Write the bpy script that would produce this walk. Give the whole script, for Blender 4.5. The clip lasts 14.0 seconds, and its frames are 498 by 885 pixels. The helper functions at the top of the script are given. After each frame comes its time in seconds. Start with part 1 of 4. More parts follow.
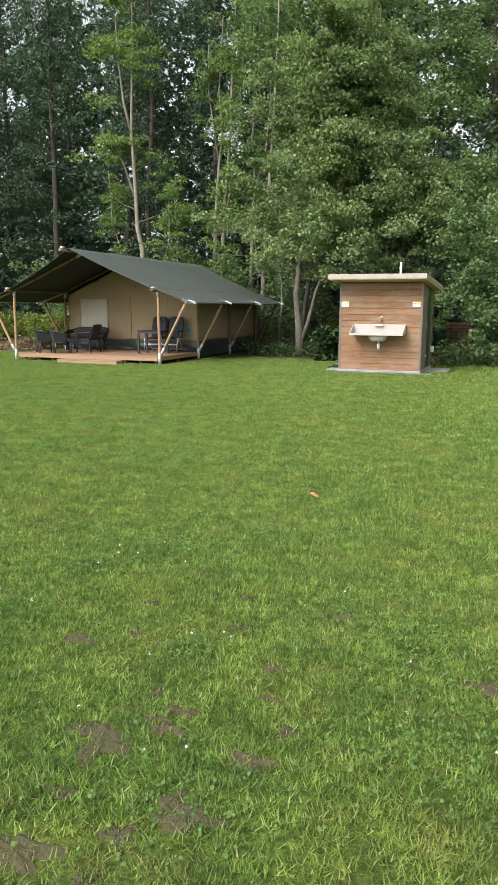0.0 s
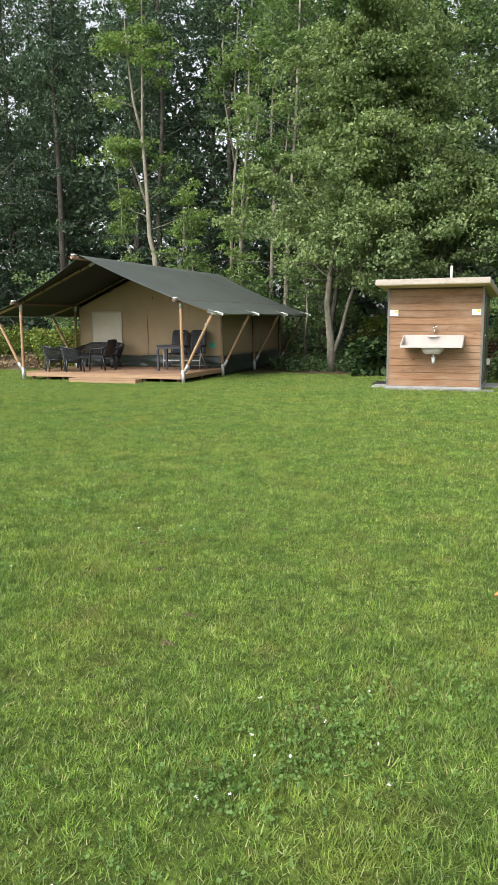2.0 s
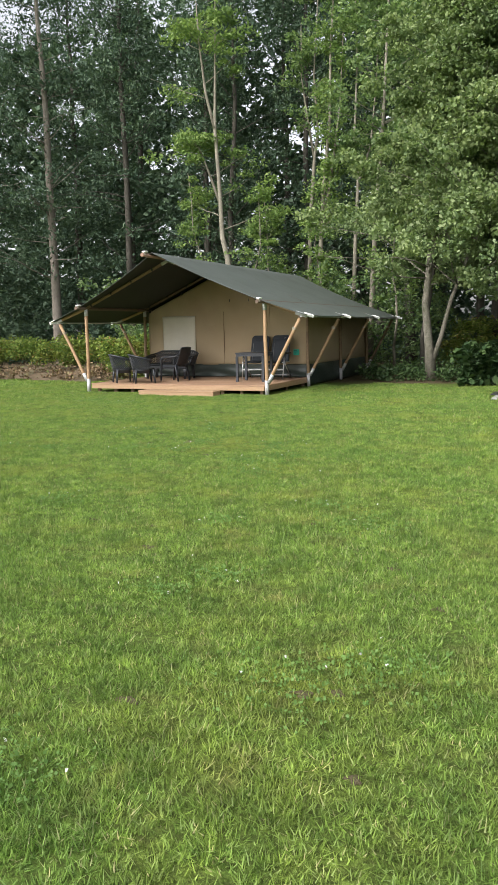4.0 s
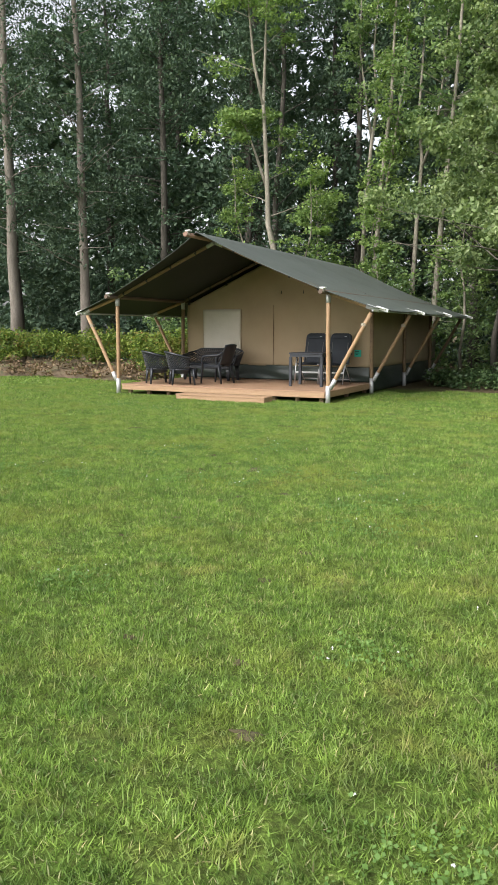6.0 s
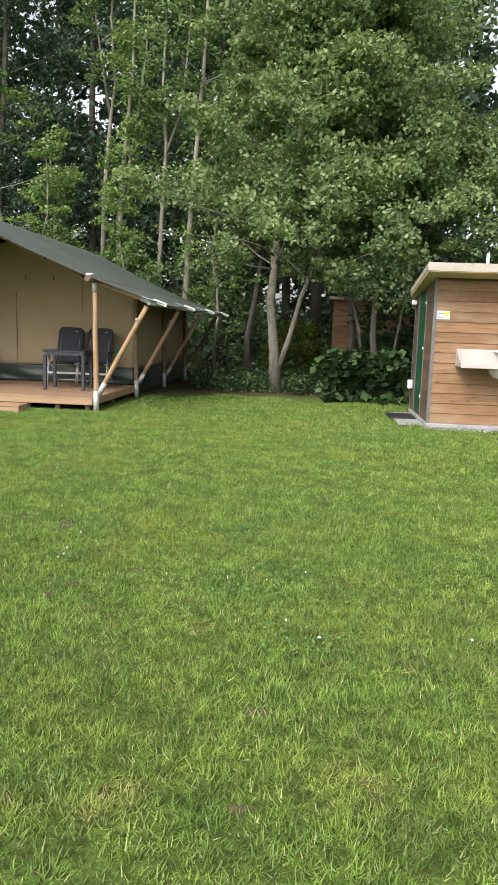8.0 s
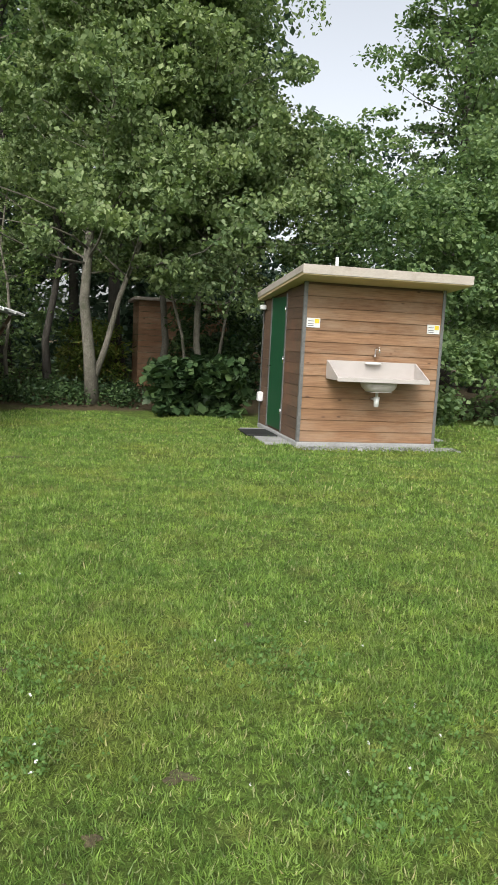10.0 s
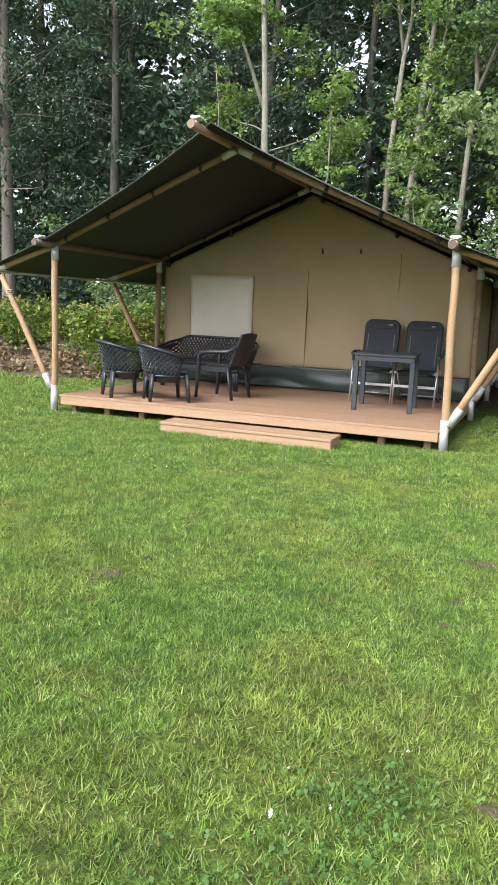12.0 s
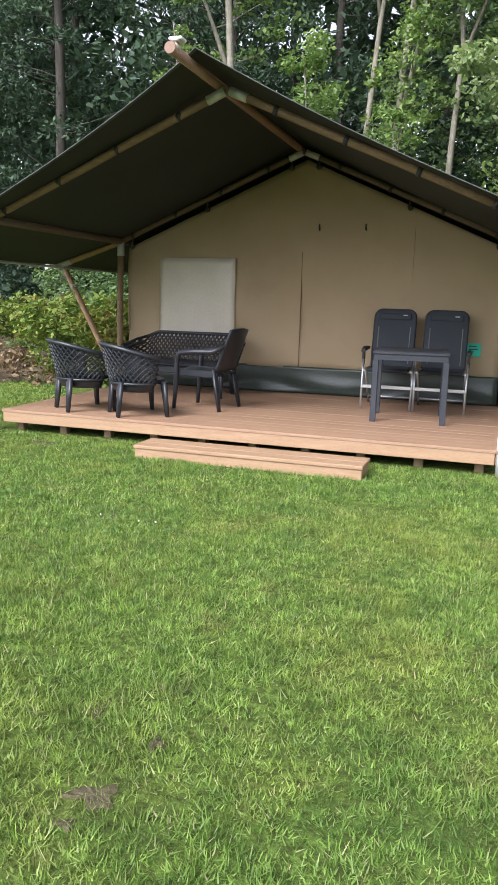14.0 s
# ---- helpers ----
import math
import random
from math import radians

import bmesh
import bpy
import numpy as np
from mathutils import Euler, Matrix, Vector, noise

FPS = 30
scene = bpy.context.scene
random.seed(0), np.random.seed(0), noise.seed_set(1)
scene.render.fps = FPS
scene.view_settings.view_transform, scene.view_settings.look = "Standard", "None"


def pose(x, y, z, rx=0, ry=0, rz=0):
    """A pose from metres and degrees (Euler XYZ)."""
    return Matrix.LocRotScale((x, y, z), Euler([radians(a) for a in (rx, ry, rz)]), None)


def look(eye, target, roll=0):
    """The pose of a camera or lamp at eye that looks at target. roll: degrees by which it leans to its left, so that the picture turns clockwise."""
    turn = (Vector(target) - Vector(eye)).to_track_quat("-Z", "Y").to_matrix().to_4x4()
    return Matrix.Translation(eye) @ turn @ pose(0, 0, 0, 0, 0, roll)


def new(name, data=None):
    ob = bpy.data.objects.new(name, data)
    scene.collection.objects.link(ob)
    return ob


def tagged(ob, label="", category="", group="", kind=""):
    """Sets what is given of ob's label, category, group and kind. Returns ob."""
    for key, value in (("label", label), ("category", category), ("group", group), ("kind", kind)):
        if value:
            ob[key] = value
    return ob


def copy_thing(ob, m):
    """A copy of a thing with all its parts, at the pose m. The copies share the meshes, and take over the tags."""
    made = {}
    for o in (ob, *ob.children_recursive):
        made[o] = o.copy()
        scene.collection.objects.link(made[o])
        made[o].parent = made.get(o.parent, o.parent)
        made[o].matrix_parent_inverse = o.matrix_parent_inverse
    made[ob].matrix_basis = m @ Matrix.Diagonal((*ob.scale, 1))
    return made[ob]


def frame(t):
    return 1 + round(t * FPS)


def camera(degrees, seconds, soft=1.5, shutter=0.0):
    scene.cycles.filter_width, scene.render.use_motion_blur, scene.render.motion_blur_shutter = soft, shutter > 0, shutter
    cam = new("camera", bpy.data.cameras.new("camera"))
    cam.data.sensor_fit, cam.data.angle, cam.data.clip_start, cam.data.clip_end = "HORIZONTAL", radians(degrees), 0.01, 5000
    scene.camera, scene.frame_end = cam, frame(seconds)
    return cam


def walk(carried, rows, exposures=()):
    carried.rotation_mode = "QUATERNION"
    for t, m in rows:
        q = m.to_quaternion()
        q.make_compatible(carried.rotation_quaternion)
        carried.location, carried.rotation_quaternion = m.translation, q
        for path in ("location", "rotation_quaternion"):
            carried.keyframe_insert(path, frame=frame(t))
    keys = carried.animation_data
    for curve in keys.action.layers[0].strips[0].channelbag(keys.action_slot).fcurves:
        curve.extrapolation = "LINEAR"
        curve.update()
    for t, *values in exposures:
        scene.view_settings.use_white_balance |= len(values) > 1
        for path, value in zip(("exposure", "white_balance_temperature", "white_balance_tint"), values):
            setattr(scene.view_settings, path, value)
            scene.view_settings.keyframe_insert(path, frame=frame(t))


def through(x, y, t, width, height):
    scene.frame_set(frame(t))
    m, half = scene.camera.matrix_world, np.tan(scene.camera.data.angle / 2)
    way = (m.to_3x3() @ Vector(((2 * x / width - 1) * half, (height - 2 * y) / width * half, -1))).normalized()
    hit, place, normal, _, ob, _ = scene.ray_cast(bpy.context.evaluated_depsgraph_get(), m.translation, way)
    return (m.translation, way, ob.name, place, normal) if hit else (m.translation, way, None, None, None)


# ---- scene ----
cam = camera(37.2, 14.0, shutter=0.05)
PATH = [
    (0, (2.173, -1.883, 1.657), (1.485, -0.04, 1.298), 0.3),
    (0.5, (1.772, -1.501, 1.641), (1.074, 0.341, 1.291), -0.2),
    (1, (1.35, -1.078, 1.64), (0.656, 0.766, 1.297), -0.5),
    (1.5, (0.97, -0.621, 1.645), (0.274, 1.225, 1.314), -0.5),
    (2, (0.586, -0.116, 1.629), (-0.107, 1.731, 1.302), -0.5),
    (2.5, (0.181, 0.455, 1.599), (-0.558, 2.286, 1.275), -0.8),
    (2.7, (0.02, 0.673, 1.59), (-0.767, 2.483, 1.265), -0.9),
    (4.8, (-1.599, 2.71, 1.452), (-2.478, 4.482, 1.162), -0.9),
    (5, (-1.775, 2.945, 1.459), (-2.674, 4.707, 1.166), -0.6),
    (5.5, (-2.212, 3.443, 1.432), (-3.121, 5.2, 1.136), -0.0),
    (6, (-2.64, 3.987, 1.398), (-3.544, 5.746, 1.1), 0.1),
    (6.5, (-3.067, 4.433, 1.412), (-3.974, 6.19, 1.107), 0.2),
    (7, (-3.48, 4.819, 1.42), (-4.37, 6.582, 1.106), -0.0),
    (7.5, (-3.888, 5.245, 1.437), (-4.539, 7.11, 1.123), 0.8),
    (7.7, (-4.029, 5.374, 1.429), (-4.473, 7.3, 1.12), 1.4),
    (9.8, (-5.461, 7.193, 1.484), (-5.036, 9.127, 1.209), 2.7),
    (10, (-5.606, 7.391, 1.481), (-5.139, 9.316, 1.205), 2.9),
    (10.5, (-5.88, 7.929, 1.454), (-5.61, 9.891, 1.176), 2.2),
    (11, (-6.2, 8.548, 1.428), (-6.663, 10.466, 1.104), 1.2),
    (11.5, (-6.587, 9.005, 1.43), (-7.302, 10.841, 1.085), 2.0),
    (12, (-6.889, 9.469, 1.45), (-7.621, 11.295, 1.09), 2.3),
    (12.5, (-7.172, 9.922, 1.44), (-7.895, 11.75, 1.071), 2.7),
    (13, (-7.463, 10.322, 1.44), (-8.144, 12.163, 1.058), 2.8),
    (13.5, (-7.734, 10.696, 1.431), (-8.343, 12.561, 1.046), 2.8),
    (14, (-7.996, 11.078, 1.41), (-8.608, 12.944, 1.031), 1.6),
]
walk(cam, [(t, look(eye, target, roll)) for t, eye, target, roll in PATH],
     exposures=[(0, 0.98, 6500, 10), (2.5, 1.08, 6500, 10), (5, 1.13, 6500, 10), (7.5, 1.1, 6500, 10), (10, 0.75, 6450, 9), (10.6, 0.92, 6450, 10), (11.5, 1.42, 6250, 10), (14, 1.36, 6000, 15)])

# ---- world and light: an overcast day ----
world = bpy.data.worlds.new("sky")
scene.world = world
world.use_nodes = True
wn = world.node_tree
sky = wn.nodes.new("ShaderNodeTexSky")
sky.sky_type, sky.sun_disc = "NISHITA", False
sky.sun_elevation, sky.sun_rotation = radians(44), radians(205)
sky.air_density, sky.dust_density, sky.ozone_density = 1.0, 4.0, 2.0
soften = wn.nodes.new("ShaderNodeHueSaturation")
soften.inputs["Saturation"].default_value = 0.25
wn.links.new(sky.outputs[0], soften.inputs["Color"])
wn.links.new(soften.outputs[0], wn.nodes["Background"].inputs["Color"])
wn.nodes["Background"].inputs["Strength"].default_value = 0.15
sun = new("sun", bpy.data.lights.new("sun", "SUN"))
sun.data.energy, sun.data.angle, sun.data.color = 1.2, radians(30), (1.0, 0.97, 0.92)
sun.matrix_world = look((0, 0, 30), (13 * math.sin(radians(205)) * -1, 13 * math.cos(radians(205)) * -1, 17.5))


# ---- materials ----
def ramp(nt, fac, stops):
    node = nt.nodes.new("ShaderNodeValToRGB")
    el = node.color_ramp.elements
    while len(el) < len(stops):
        el.new(0.5)
    for e, (p, c) in zip(el, stops):
        e.position, e.color = p, (*c, 1)
    nt.links.new(fac, node.inputs[0])
    return node.outputs[0]


def noise_tex(nt, scale, detail=4, rough=0.55, stretch=None, space="Object"):
    tc = nt.nodes.new("ShaderNodeTexCoord")
    n = nt.nodes.new("ShaderNodeTexNoise")
    n.inputs["Scale"].default_value, n.inputs["Detail"].default_value, n.inputs["Roughness"].default_value = scale, detail, rough
    out = tc.outputs[space]
    if stretch:
        mp = nt.nodes.new("ShaderNodeMapping")
        mp.inputs["Scale"].default_value = stretch
        nt.links.new(out, mp.inputs[0])
        out = mp.outputs[0]
    nt.links.new(out, n.inputs["Vector"])
    return n.outputs["Fac"]


def mixc(nt, fac, a, b, mode="MIX"):
    m = nt.nodes.new("ShaderNodeMix")
    m.data_type, m.blend_type = "RGBA", mode
    for sock, v in ((m.inputs[0], fac), (m.inputs[6], a), (m.inputs[7], b)):
        if isinstance(v, (int, float)):
            sock.default_value = v
        elif isinstance(v, tuple):
            sock.default_value = (*v, 1)
        else:
            nt.links.new(v, sock)
    return m.outputs[2]


def bump(nt, height, strength, dist):
    b = nt.nodes.new("ShaderNodeBump")
    b.inputs["Strength"].default_value, b.inputs["Distance"].default_value = strength, dist
    nt.links.new(height, b.inputs["Height"])
    return b.outputs[0]


def base(name, rough=0.7, metal=0.0):
    m = bpy.data.materials.new(name)
    m.use_nodes = True
    p = m.node_tree.nodes["Principled BSDF"]
    p.inputs["Roughness"].default_value, p.inputs["Metallic"].default_value = rough, metal
    return m, m.node_tree, p


def surface(name, dark, light, rough=0.7, scale=6, fine=60, relief=0.2, stretch=None, metal=0.0, stain=None, vary=0.0, depth=0.004):
    """Two scales of variation between two colours, with fine relief; stain: a third colour in blotches; vary: spread of brightness from piece to piece."""
    m, nt, p = base(name, rough, metal)
    a, b = noise_tex(nt, scale, 5, 0.6, stretch), noise_tex(nt, fine, 3, 0.6, stretch)
    both = nt.nodes.new("ShaderNodeMath")
    both.operation = "MULTIPLY_ADD"
    both.inputs[1].default_value = 0.55
    nt.links.new(b, both.inputs[0])
    half = nt.nodes.new("ShaderNodeMath")
    half.operation = "MULTIPLY"
    half.inputs[1].default_value = 0.45
    nt.links.new(a, half.inputs[0])
    nt.links.new(half.outputs[0], both.inputs[2])
    col = ramp(nt, both.outputs[0], [(0.32, dark), (0.68, light)])
    if stain:
        c = noise_tex(nt, scale * 0.6, 6, 0.7)
        col = mixc(nt, ramp(nt, c, [(0.52, (0, 0, 0)), (0.72, (0.8, 0.8, 0.8))]), col, stain)
    if vary:
        info = nt.nodes.new("ShaderNodeObjectInfo")
        v = ramp(nt, info.outputs["Random"], [(0.0, (1 - vary,) * 3), (1.0, (1 + vary * 0.5,) * 3)])
        col = mixc(nt, 1.0, col, v, "MULTIPLY")
    nt.links.new(col, p.inputs["Base Color"])
    nt.links.new(bump(nt, both.outputs[0], relief, depth), p.inputs["Normal"])
    return m


def leafy(name, stops, rough=0.5, through=0.35, patch=0.0, patch_colour=(0.2, 0.2, 0.03)):
    """Leaf: colour differs from leaf to leaf and in soft patches; lets light through."""
    m, nt, p = base(name, rough)
    geo = nt.nodes.new("ShaderNodeNewGeometry")
    col = ramp(nt, geo.outputs["Random Per Island"], stops)
    n = noise_tex(nt, 0.5, 3)
    col = mixc(nt, 1.0, col, ramp(nt, n, [(0.3, (0.7, 0.75, 0.75)), (0.7, (1.25, 1.2, 1.1))]), "MULTIPLY")
    if patch:
        n2 = noise_tex(nt, 0.9, 4, 0.6)
        col = mixc(nt, ramp(nt, n2, [(0.5, (0, 0, 0)), (0.75, (patch,) * 3)]), col, patch_colour)
    nt.links.new(col, p.inputs["Base Color"])
    p.inputs["Specular IOR Level"].default_value = 0.15
    tr = nt.nodes.new("ShaderNodeBsdfTranslucent")
    nt.links.new(mixc(nt, 1.0, col, (1.2, 1.3, 0.8), "MULTIPLY"), tr.inputs["Color"])
    mx = nt.nodes.new("ShaderNodeMixShader")
    mx.inputs[0].default_value = through
    nt.links.new(p.outputs[0], mx.inputs[1])
    nt.links.new(tr.outputs[0], mx.inputs[2])
    nt.links.new(mx.outputs[0], nt.nodes["Material Output"].inputs["Surface"])
    return m


M_POLE = surface("peeled_pine_pole", (0.26, 0.155, 0.082), (0.42, 0.275, 0.15), 0.6, 4, 30, 0.3, (6, 6, 1), stain=(0.25, 0.13, 0.06))
M_ROPE = surface("weathered_rope", (0.3, 0.26, 0.2), (0.45, 0.4, 0.33), 0.9, 20, 90, 0.4)
# brown of the front rafters, and the shade-darkened tone of the inner posts
M_RAFTER = surface("weathered_shaded_pole", (0.14, 0.085, 0.045), (0.27, 0.18, 0.095), 0.6, 4, 30, 0.3, (1, 6, 6), stain=(0.11, 0.065, 0.04))
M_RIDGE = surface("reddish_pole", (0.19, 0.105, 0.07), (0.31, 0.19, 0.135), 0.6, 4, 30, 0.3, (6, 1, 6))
# purlins and inner rafters: shade under the roof put into a darker brown
M_PURLIN = surface("roof_shaded_pole", (0.07, 0.045, 0.03), (0.15, 0.1, 0.065), 0.6, 4, 30, 0.3, (6, 1, 6))
M_SLEEVE = surface("galvanised_sleeve", (0.42, 0.42, 0.42), (0.58, 0.58, 0.58), 0.45, 5, 40, 0.1, metal=0.3)
M_WHITE = surface("white_plastic", (0.68, 0.68, 0.66), (0.8, 0.8, 0.78), 0.4, 5, 50, 0.05)
M_ROOF = surface("green_grey_canvas", (0.064, 0.076, 0.068), (0.1, 0.115, 0.104), 0.6, 1.6, 220, 0.3, stain=(0.05, 0.06, 0.05))
M_WALL = surface("beige_canvas", (0.325, 0.245, 0.145), (0.395, 0.305, 0.19), 0.8, 1.3, 240, 0.3, stain=(0.30, 0.225, 0.135))
M_SKIRT = surface("dark_green_vinyl", (0.022, 0.034, 0.028), (0.045, 0.06, 0.05), 0.32, 3, 60, 0.3, depth=0.02)
M_WINDOW = surface("pale_window_vinyl", (0.5, 0.45, 0.36), (0.6, 0.55, 0.46), 0.25, 3, 60, 0.3, depth=0.01)
M_STRAP = surface("black_strap", (0.012, 0.012, 0.012), (0.03, 0.03, 0.03), 0.6, 8, 60, 0.1)
M_DECK = surface("decking_board", (0.265, 0.155, 0.092), (0.37, 0.235, 0.15), 0.5, 3, 30, 0.35, (1, 12, 12), vary=0.1, stain=(0.29, 0.165, 0.1))
M_FASCIA = surface("pine_board", (0.29, 0.175, 0.095), (0.42, 0.275, 0.165), 0.6, 3, 26, 0.3, (1, 10, 10), vary=0.1)
M_PILE = surface("weathered_pile", (0.13, 0.085, 0.05), (0.24, 0.17, 0.1), 0.85, 6, 40, 0.4, (6, 6, 1))
M_PLASTIC = surface("anthracite_plastic", (0.012, 0.014, 0.018), (0.026, 0.029, 0.036), 0.38, 6, 90, 0.15)
M_TABLE = surface("anthracite_table_plastic", (0.022, 0.026, 0.034), (0.04, 0.045, 0.056), 0.42, 5, 80, 0.15)
M_MESHFAB = surface("dark_padded_fabric", (0.014, 0.018, 0.024), (0.028, 0.034, 0.044), 0.75, 5, 260, 0.4)
M_ALU = surface("brushed_aluminium", (0.5, 0.5, 0.52), (0.62, 0.62, 0.64), 0.35, 4, 80, 0.1, metal=0.9)
M_TURQ = surface("turquoise_card", (0.02, 0.42, 0.30), (0.03, 0.5, 0.36), 0.6, 6, 60, 0.05)
M_INK = surface("dark_ink", (0.02, 0.02, 0.02), (0.03, 0.03, 0.03), 0.7, 6, 60, 0.02)
M_YELLOW = surface("yellow_print", (0.75, 0.55, 0.03), (0.82, 0.62, 0.05), 0.6, 6, 60, 0.02)


def cladding(name, dark, light, silver):
    """Weathered boards: long grain, knots, greyed drifts and a tone of its own for each board."""
    m, nt, p = base(name, 0.75)
    grain = noise_tex(nt, 9, 6, 0.7, (0.35, 0.35, 9))
    col = ramp(nt, grain, [(0.3, dark), (0.7, light)])
    info = nt.nodes.new("ShaderNodeObjectInfo")
    tone = ramp(nt, info.outputs["Random"], [(0.0, (0.78, 0.72, 0.66)), (0.4, (1.0, 0.95, 0.88)), (0.7, (1.08, 1.06, 1.04)), (1.0, (0.9, 0.8, 0.7))])
    col = mixc(nt, 1.0, col, tone, "MULTIPLY")
    col = mixc(nt, ramp(nt, noise_tex(nt, 1.7, 5, 0.7, (0.6, 0.6, 2.2)), [(0.45, (0, 0, 0)), (0.68, (0.6, 0.6, 0.6))]), col, silver)
    tc, mp, kn = nt.nodes.new("ShaderNodeTexCoord"), nt.nodes.new("ShaderNodeMapping"), nt.nodes.new("ShaderNodeTexVoronoi")
    mp.inputs["Scale"].default_value = (2.6, 2.6, 6.4)
    kn.inputs["Scale"].default_value = 1.0
    nt.links.new(tc.outputs["Object"], mp.inputs[0])
    nt.links.new(mp.outputs[0], kn.inputs["Vector"])
    col = mixc(nt, ramp(nt, kn.outputs["Distance"], [(0.05, (0.85, 0.85, 0.85)), (0.11, (0, 0, 0))]), col, (0.075, 0.035, 0.018))
    nt.links.new(col, p.inputs["Base Color"])
    nt.links.new(bump(nt, grain, 0.45, 0.004), p.inputs["Normal"])
    return m


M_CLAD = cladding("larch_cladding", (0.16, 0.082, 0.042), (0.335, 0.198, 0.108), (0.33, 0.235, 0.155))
# weathered boards again, darkened: shade of the left side and back in the colour
M_CLADG = surface("shaded_cladding", (0.08, 0.05, 0.035), (0.17, 0.1, 0.06), 0.75, 2.2, 24, 0.35, (1, 1, 10), vary=0.25, stain=(0.2, 0.09, 0.05))
M_TRIM = surface("grey_metal_trim", (0.12, 0.12, 0.115), (0.2, 0.2, 0.19), 0.55, 4, 40, 0.1, metal=0.3)
M_GREEN = surface("green_painted_door", (0.008, 0.062, 0.024), (0.014, 0.09, 0.036), 0.5, 3, 50, 0.15)
M_ROOFEDGE = surface("grey_roof_edge", (0.36, 0.31, 0.26), (0.5, 0.45, 0.39), 0.75, 2.5, 40, 0.3, (1, 1, 6), stain=(0.24, 0.2, 0.15))
M_SOFFIT = surface("ochre_soffit", (0.5, 0.38, 0.2), (0.6, 0.47, 0.27), 0.6, 3, 40, 0.1)
M_CONC = surface("concrete", (0.24, 0.24, 0.235), (0.38, 0.38, 0.37), 0.85, 4, 60, 0.4, stain=(0.2, 0.2, 0.17))
M_SINK = surface("pale_terrazzo", (0.4, 0.36, 0.335), (0.52, 0.48, 0.45), 0.4, 4, 120, 0.05, stain=(0.44, 0.4, 0.36))
M_CHROME = surface("chrome", (0.6, 0.6, 0.6), (0.72, 0.72, 0.72), 0.15, 4, 60, 0.02, metal=1.0)
M_BARK = surface("pale_bark", (0.13, 0.115, 0.085), (0.34, 0.31, 0.25), 0.9, 3, 22, 0.6, (3, 3, 1), stain=(0.1, 0.11, 0.06), depth=0.02)
M_BARKD = surface("dark_bark", (0.03, 0.027, 0.022), (0.09, 0.08, 0.065), 0.95, 3, 20, 0.7, (3, 3, 0.7), depth=0.02)
M_BARKW = surface("willow_bark", (0.08, 0.075, 0.055), (0.26, 0.235, 0.19), 0.95, 5, 26, 0.8, (2, 2, 1), stain=(0.07, 0.085, 0.04), depth=0.03)
M_BARKP = surface("grey_pine_bark", (0.12, 0.1, 0.08), (0.27, 0.24, 0.205), 0.95, 3, 20, 0.6, (3, 3, 0.7), depth=0.02)

LEAF = leafy("maple_leaf", [(0.0, (0.085, 0.145, 0.068)), (0.5, (0.165, 0.245, 0.11)), (1.0, (0.26, 0.345, 0.165))], 0.5, 0.38)
LEAF_BRIGHT = leafy("bright_leaf", [(0.0, (0.11, 0.18, 0.068)), (0.6, (0.185, 0.275, 0.095)), (1.0, (0.28, 0.37, 0.14))], patch=0.12, patch_colour=(0.26, 0.24, 0.05))
LEAF_GREY = leafy("willow_leaf", [(0.0, (0.1, 0.15, 0.07)), (0.5, (0.185, 0.255, 0.115)), (0.85, (0.27, 0.34, 0.16)), (1.0, (0.34, 0.4, 0.24))], 0.5, 0.35, patch=0.14, patch_colour=(0.27, 0.25, 0.06))
LEAF_DARK = leafy("dark_needle", [(0.0, (0.045, 0.078, 0.054)), (0.6, (0.08, 0.128, 0.086)), (1.0, (0.15, 0.21, 0.145))], 0.55, 0.2)
FERN = leafy("bracken", [(0.0, (0.06, 0.1, 0.025)), (0.5, (0.13, 0.195, 0.042)), (0.9, (0.22, 0.27, 0.065)), (1.0, (0.27, 0.17, 0.07))], 0.55, 0.3, patch=0.5, patch_colour=(0.24, 0.15, 0.05))
IVY = leafy("ivy_leaf", [(0.0, (0.028, 0.055, 0.024)), (0.6, (0.05, 0.09, 0.036)), (1.0, (0.09, 0.14, 0.055))], 0.35, 0.2)
LITTER = leafy("dead_leaf", [(0.0, (0.09, 0.06, 0.035)), (0.6, (0.19, 0.13, 0.08)), (0.9, (0.3, 0.22, 0.15)), (1.0, (0.12, 0.17, 0.05))], 0.7, 0.1)
CLOVER = leafy("clover_leaf", [(0.0, (0.1, 0.19, 0.05)), (1.0, (0.17, 0.28, 0.09))], 0.5, 0.3)


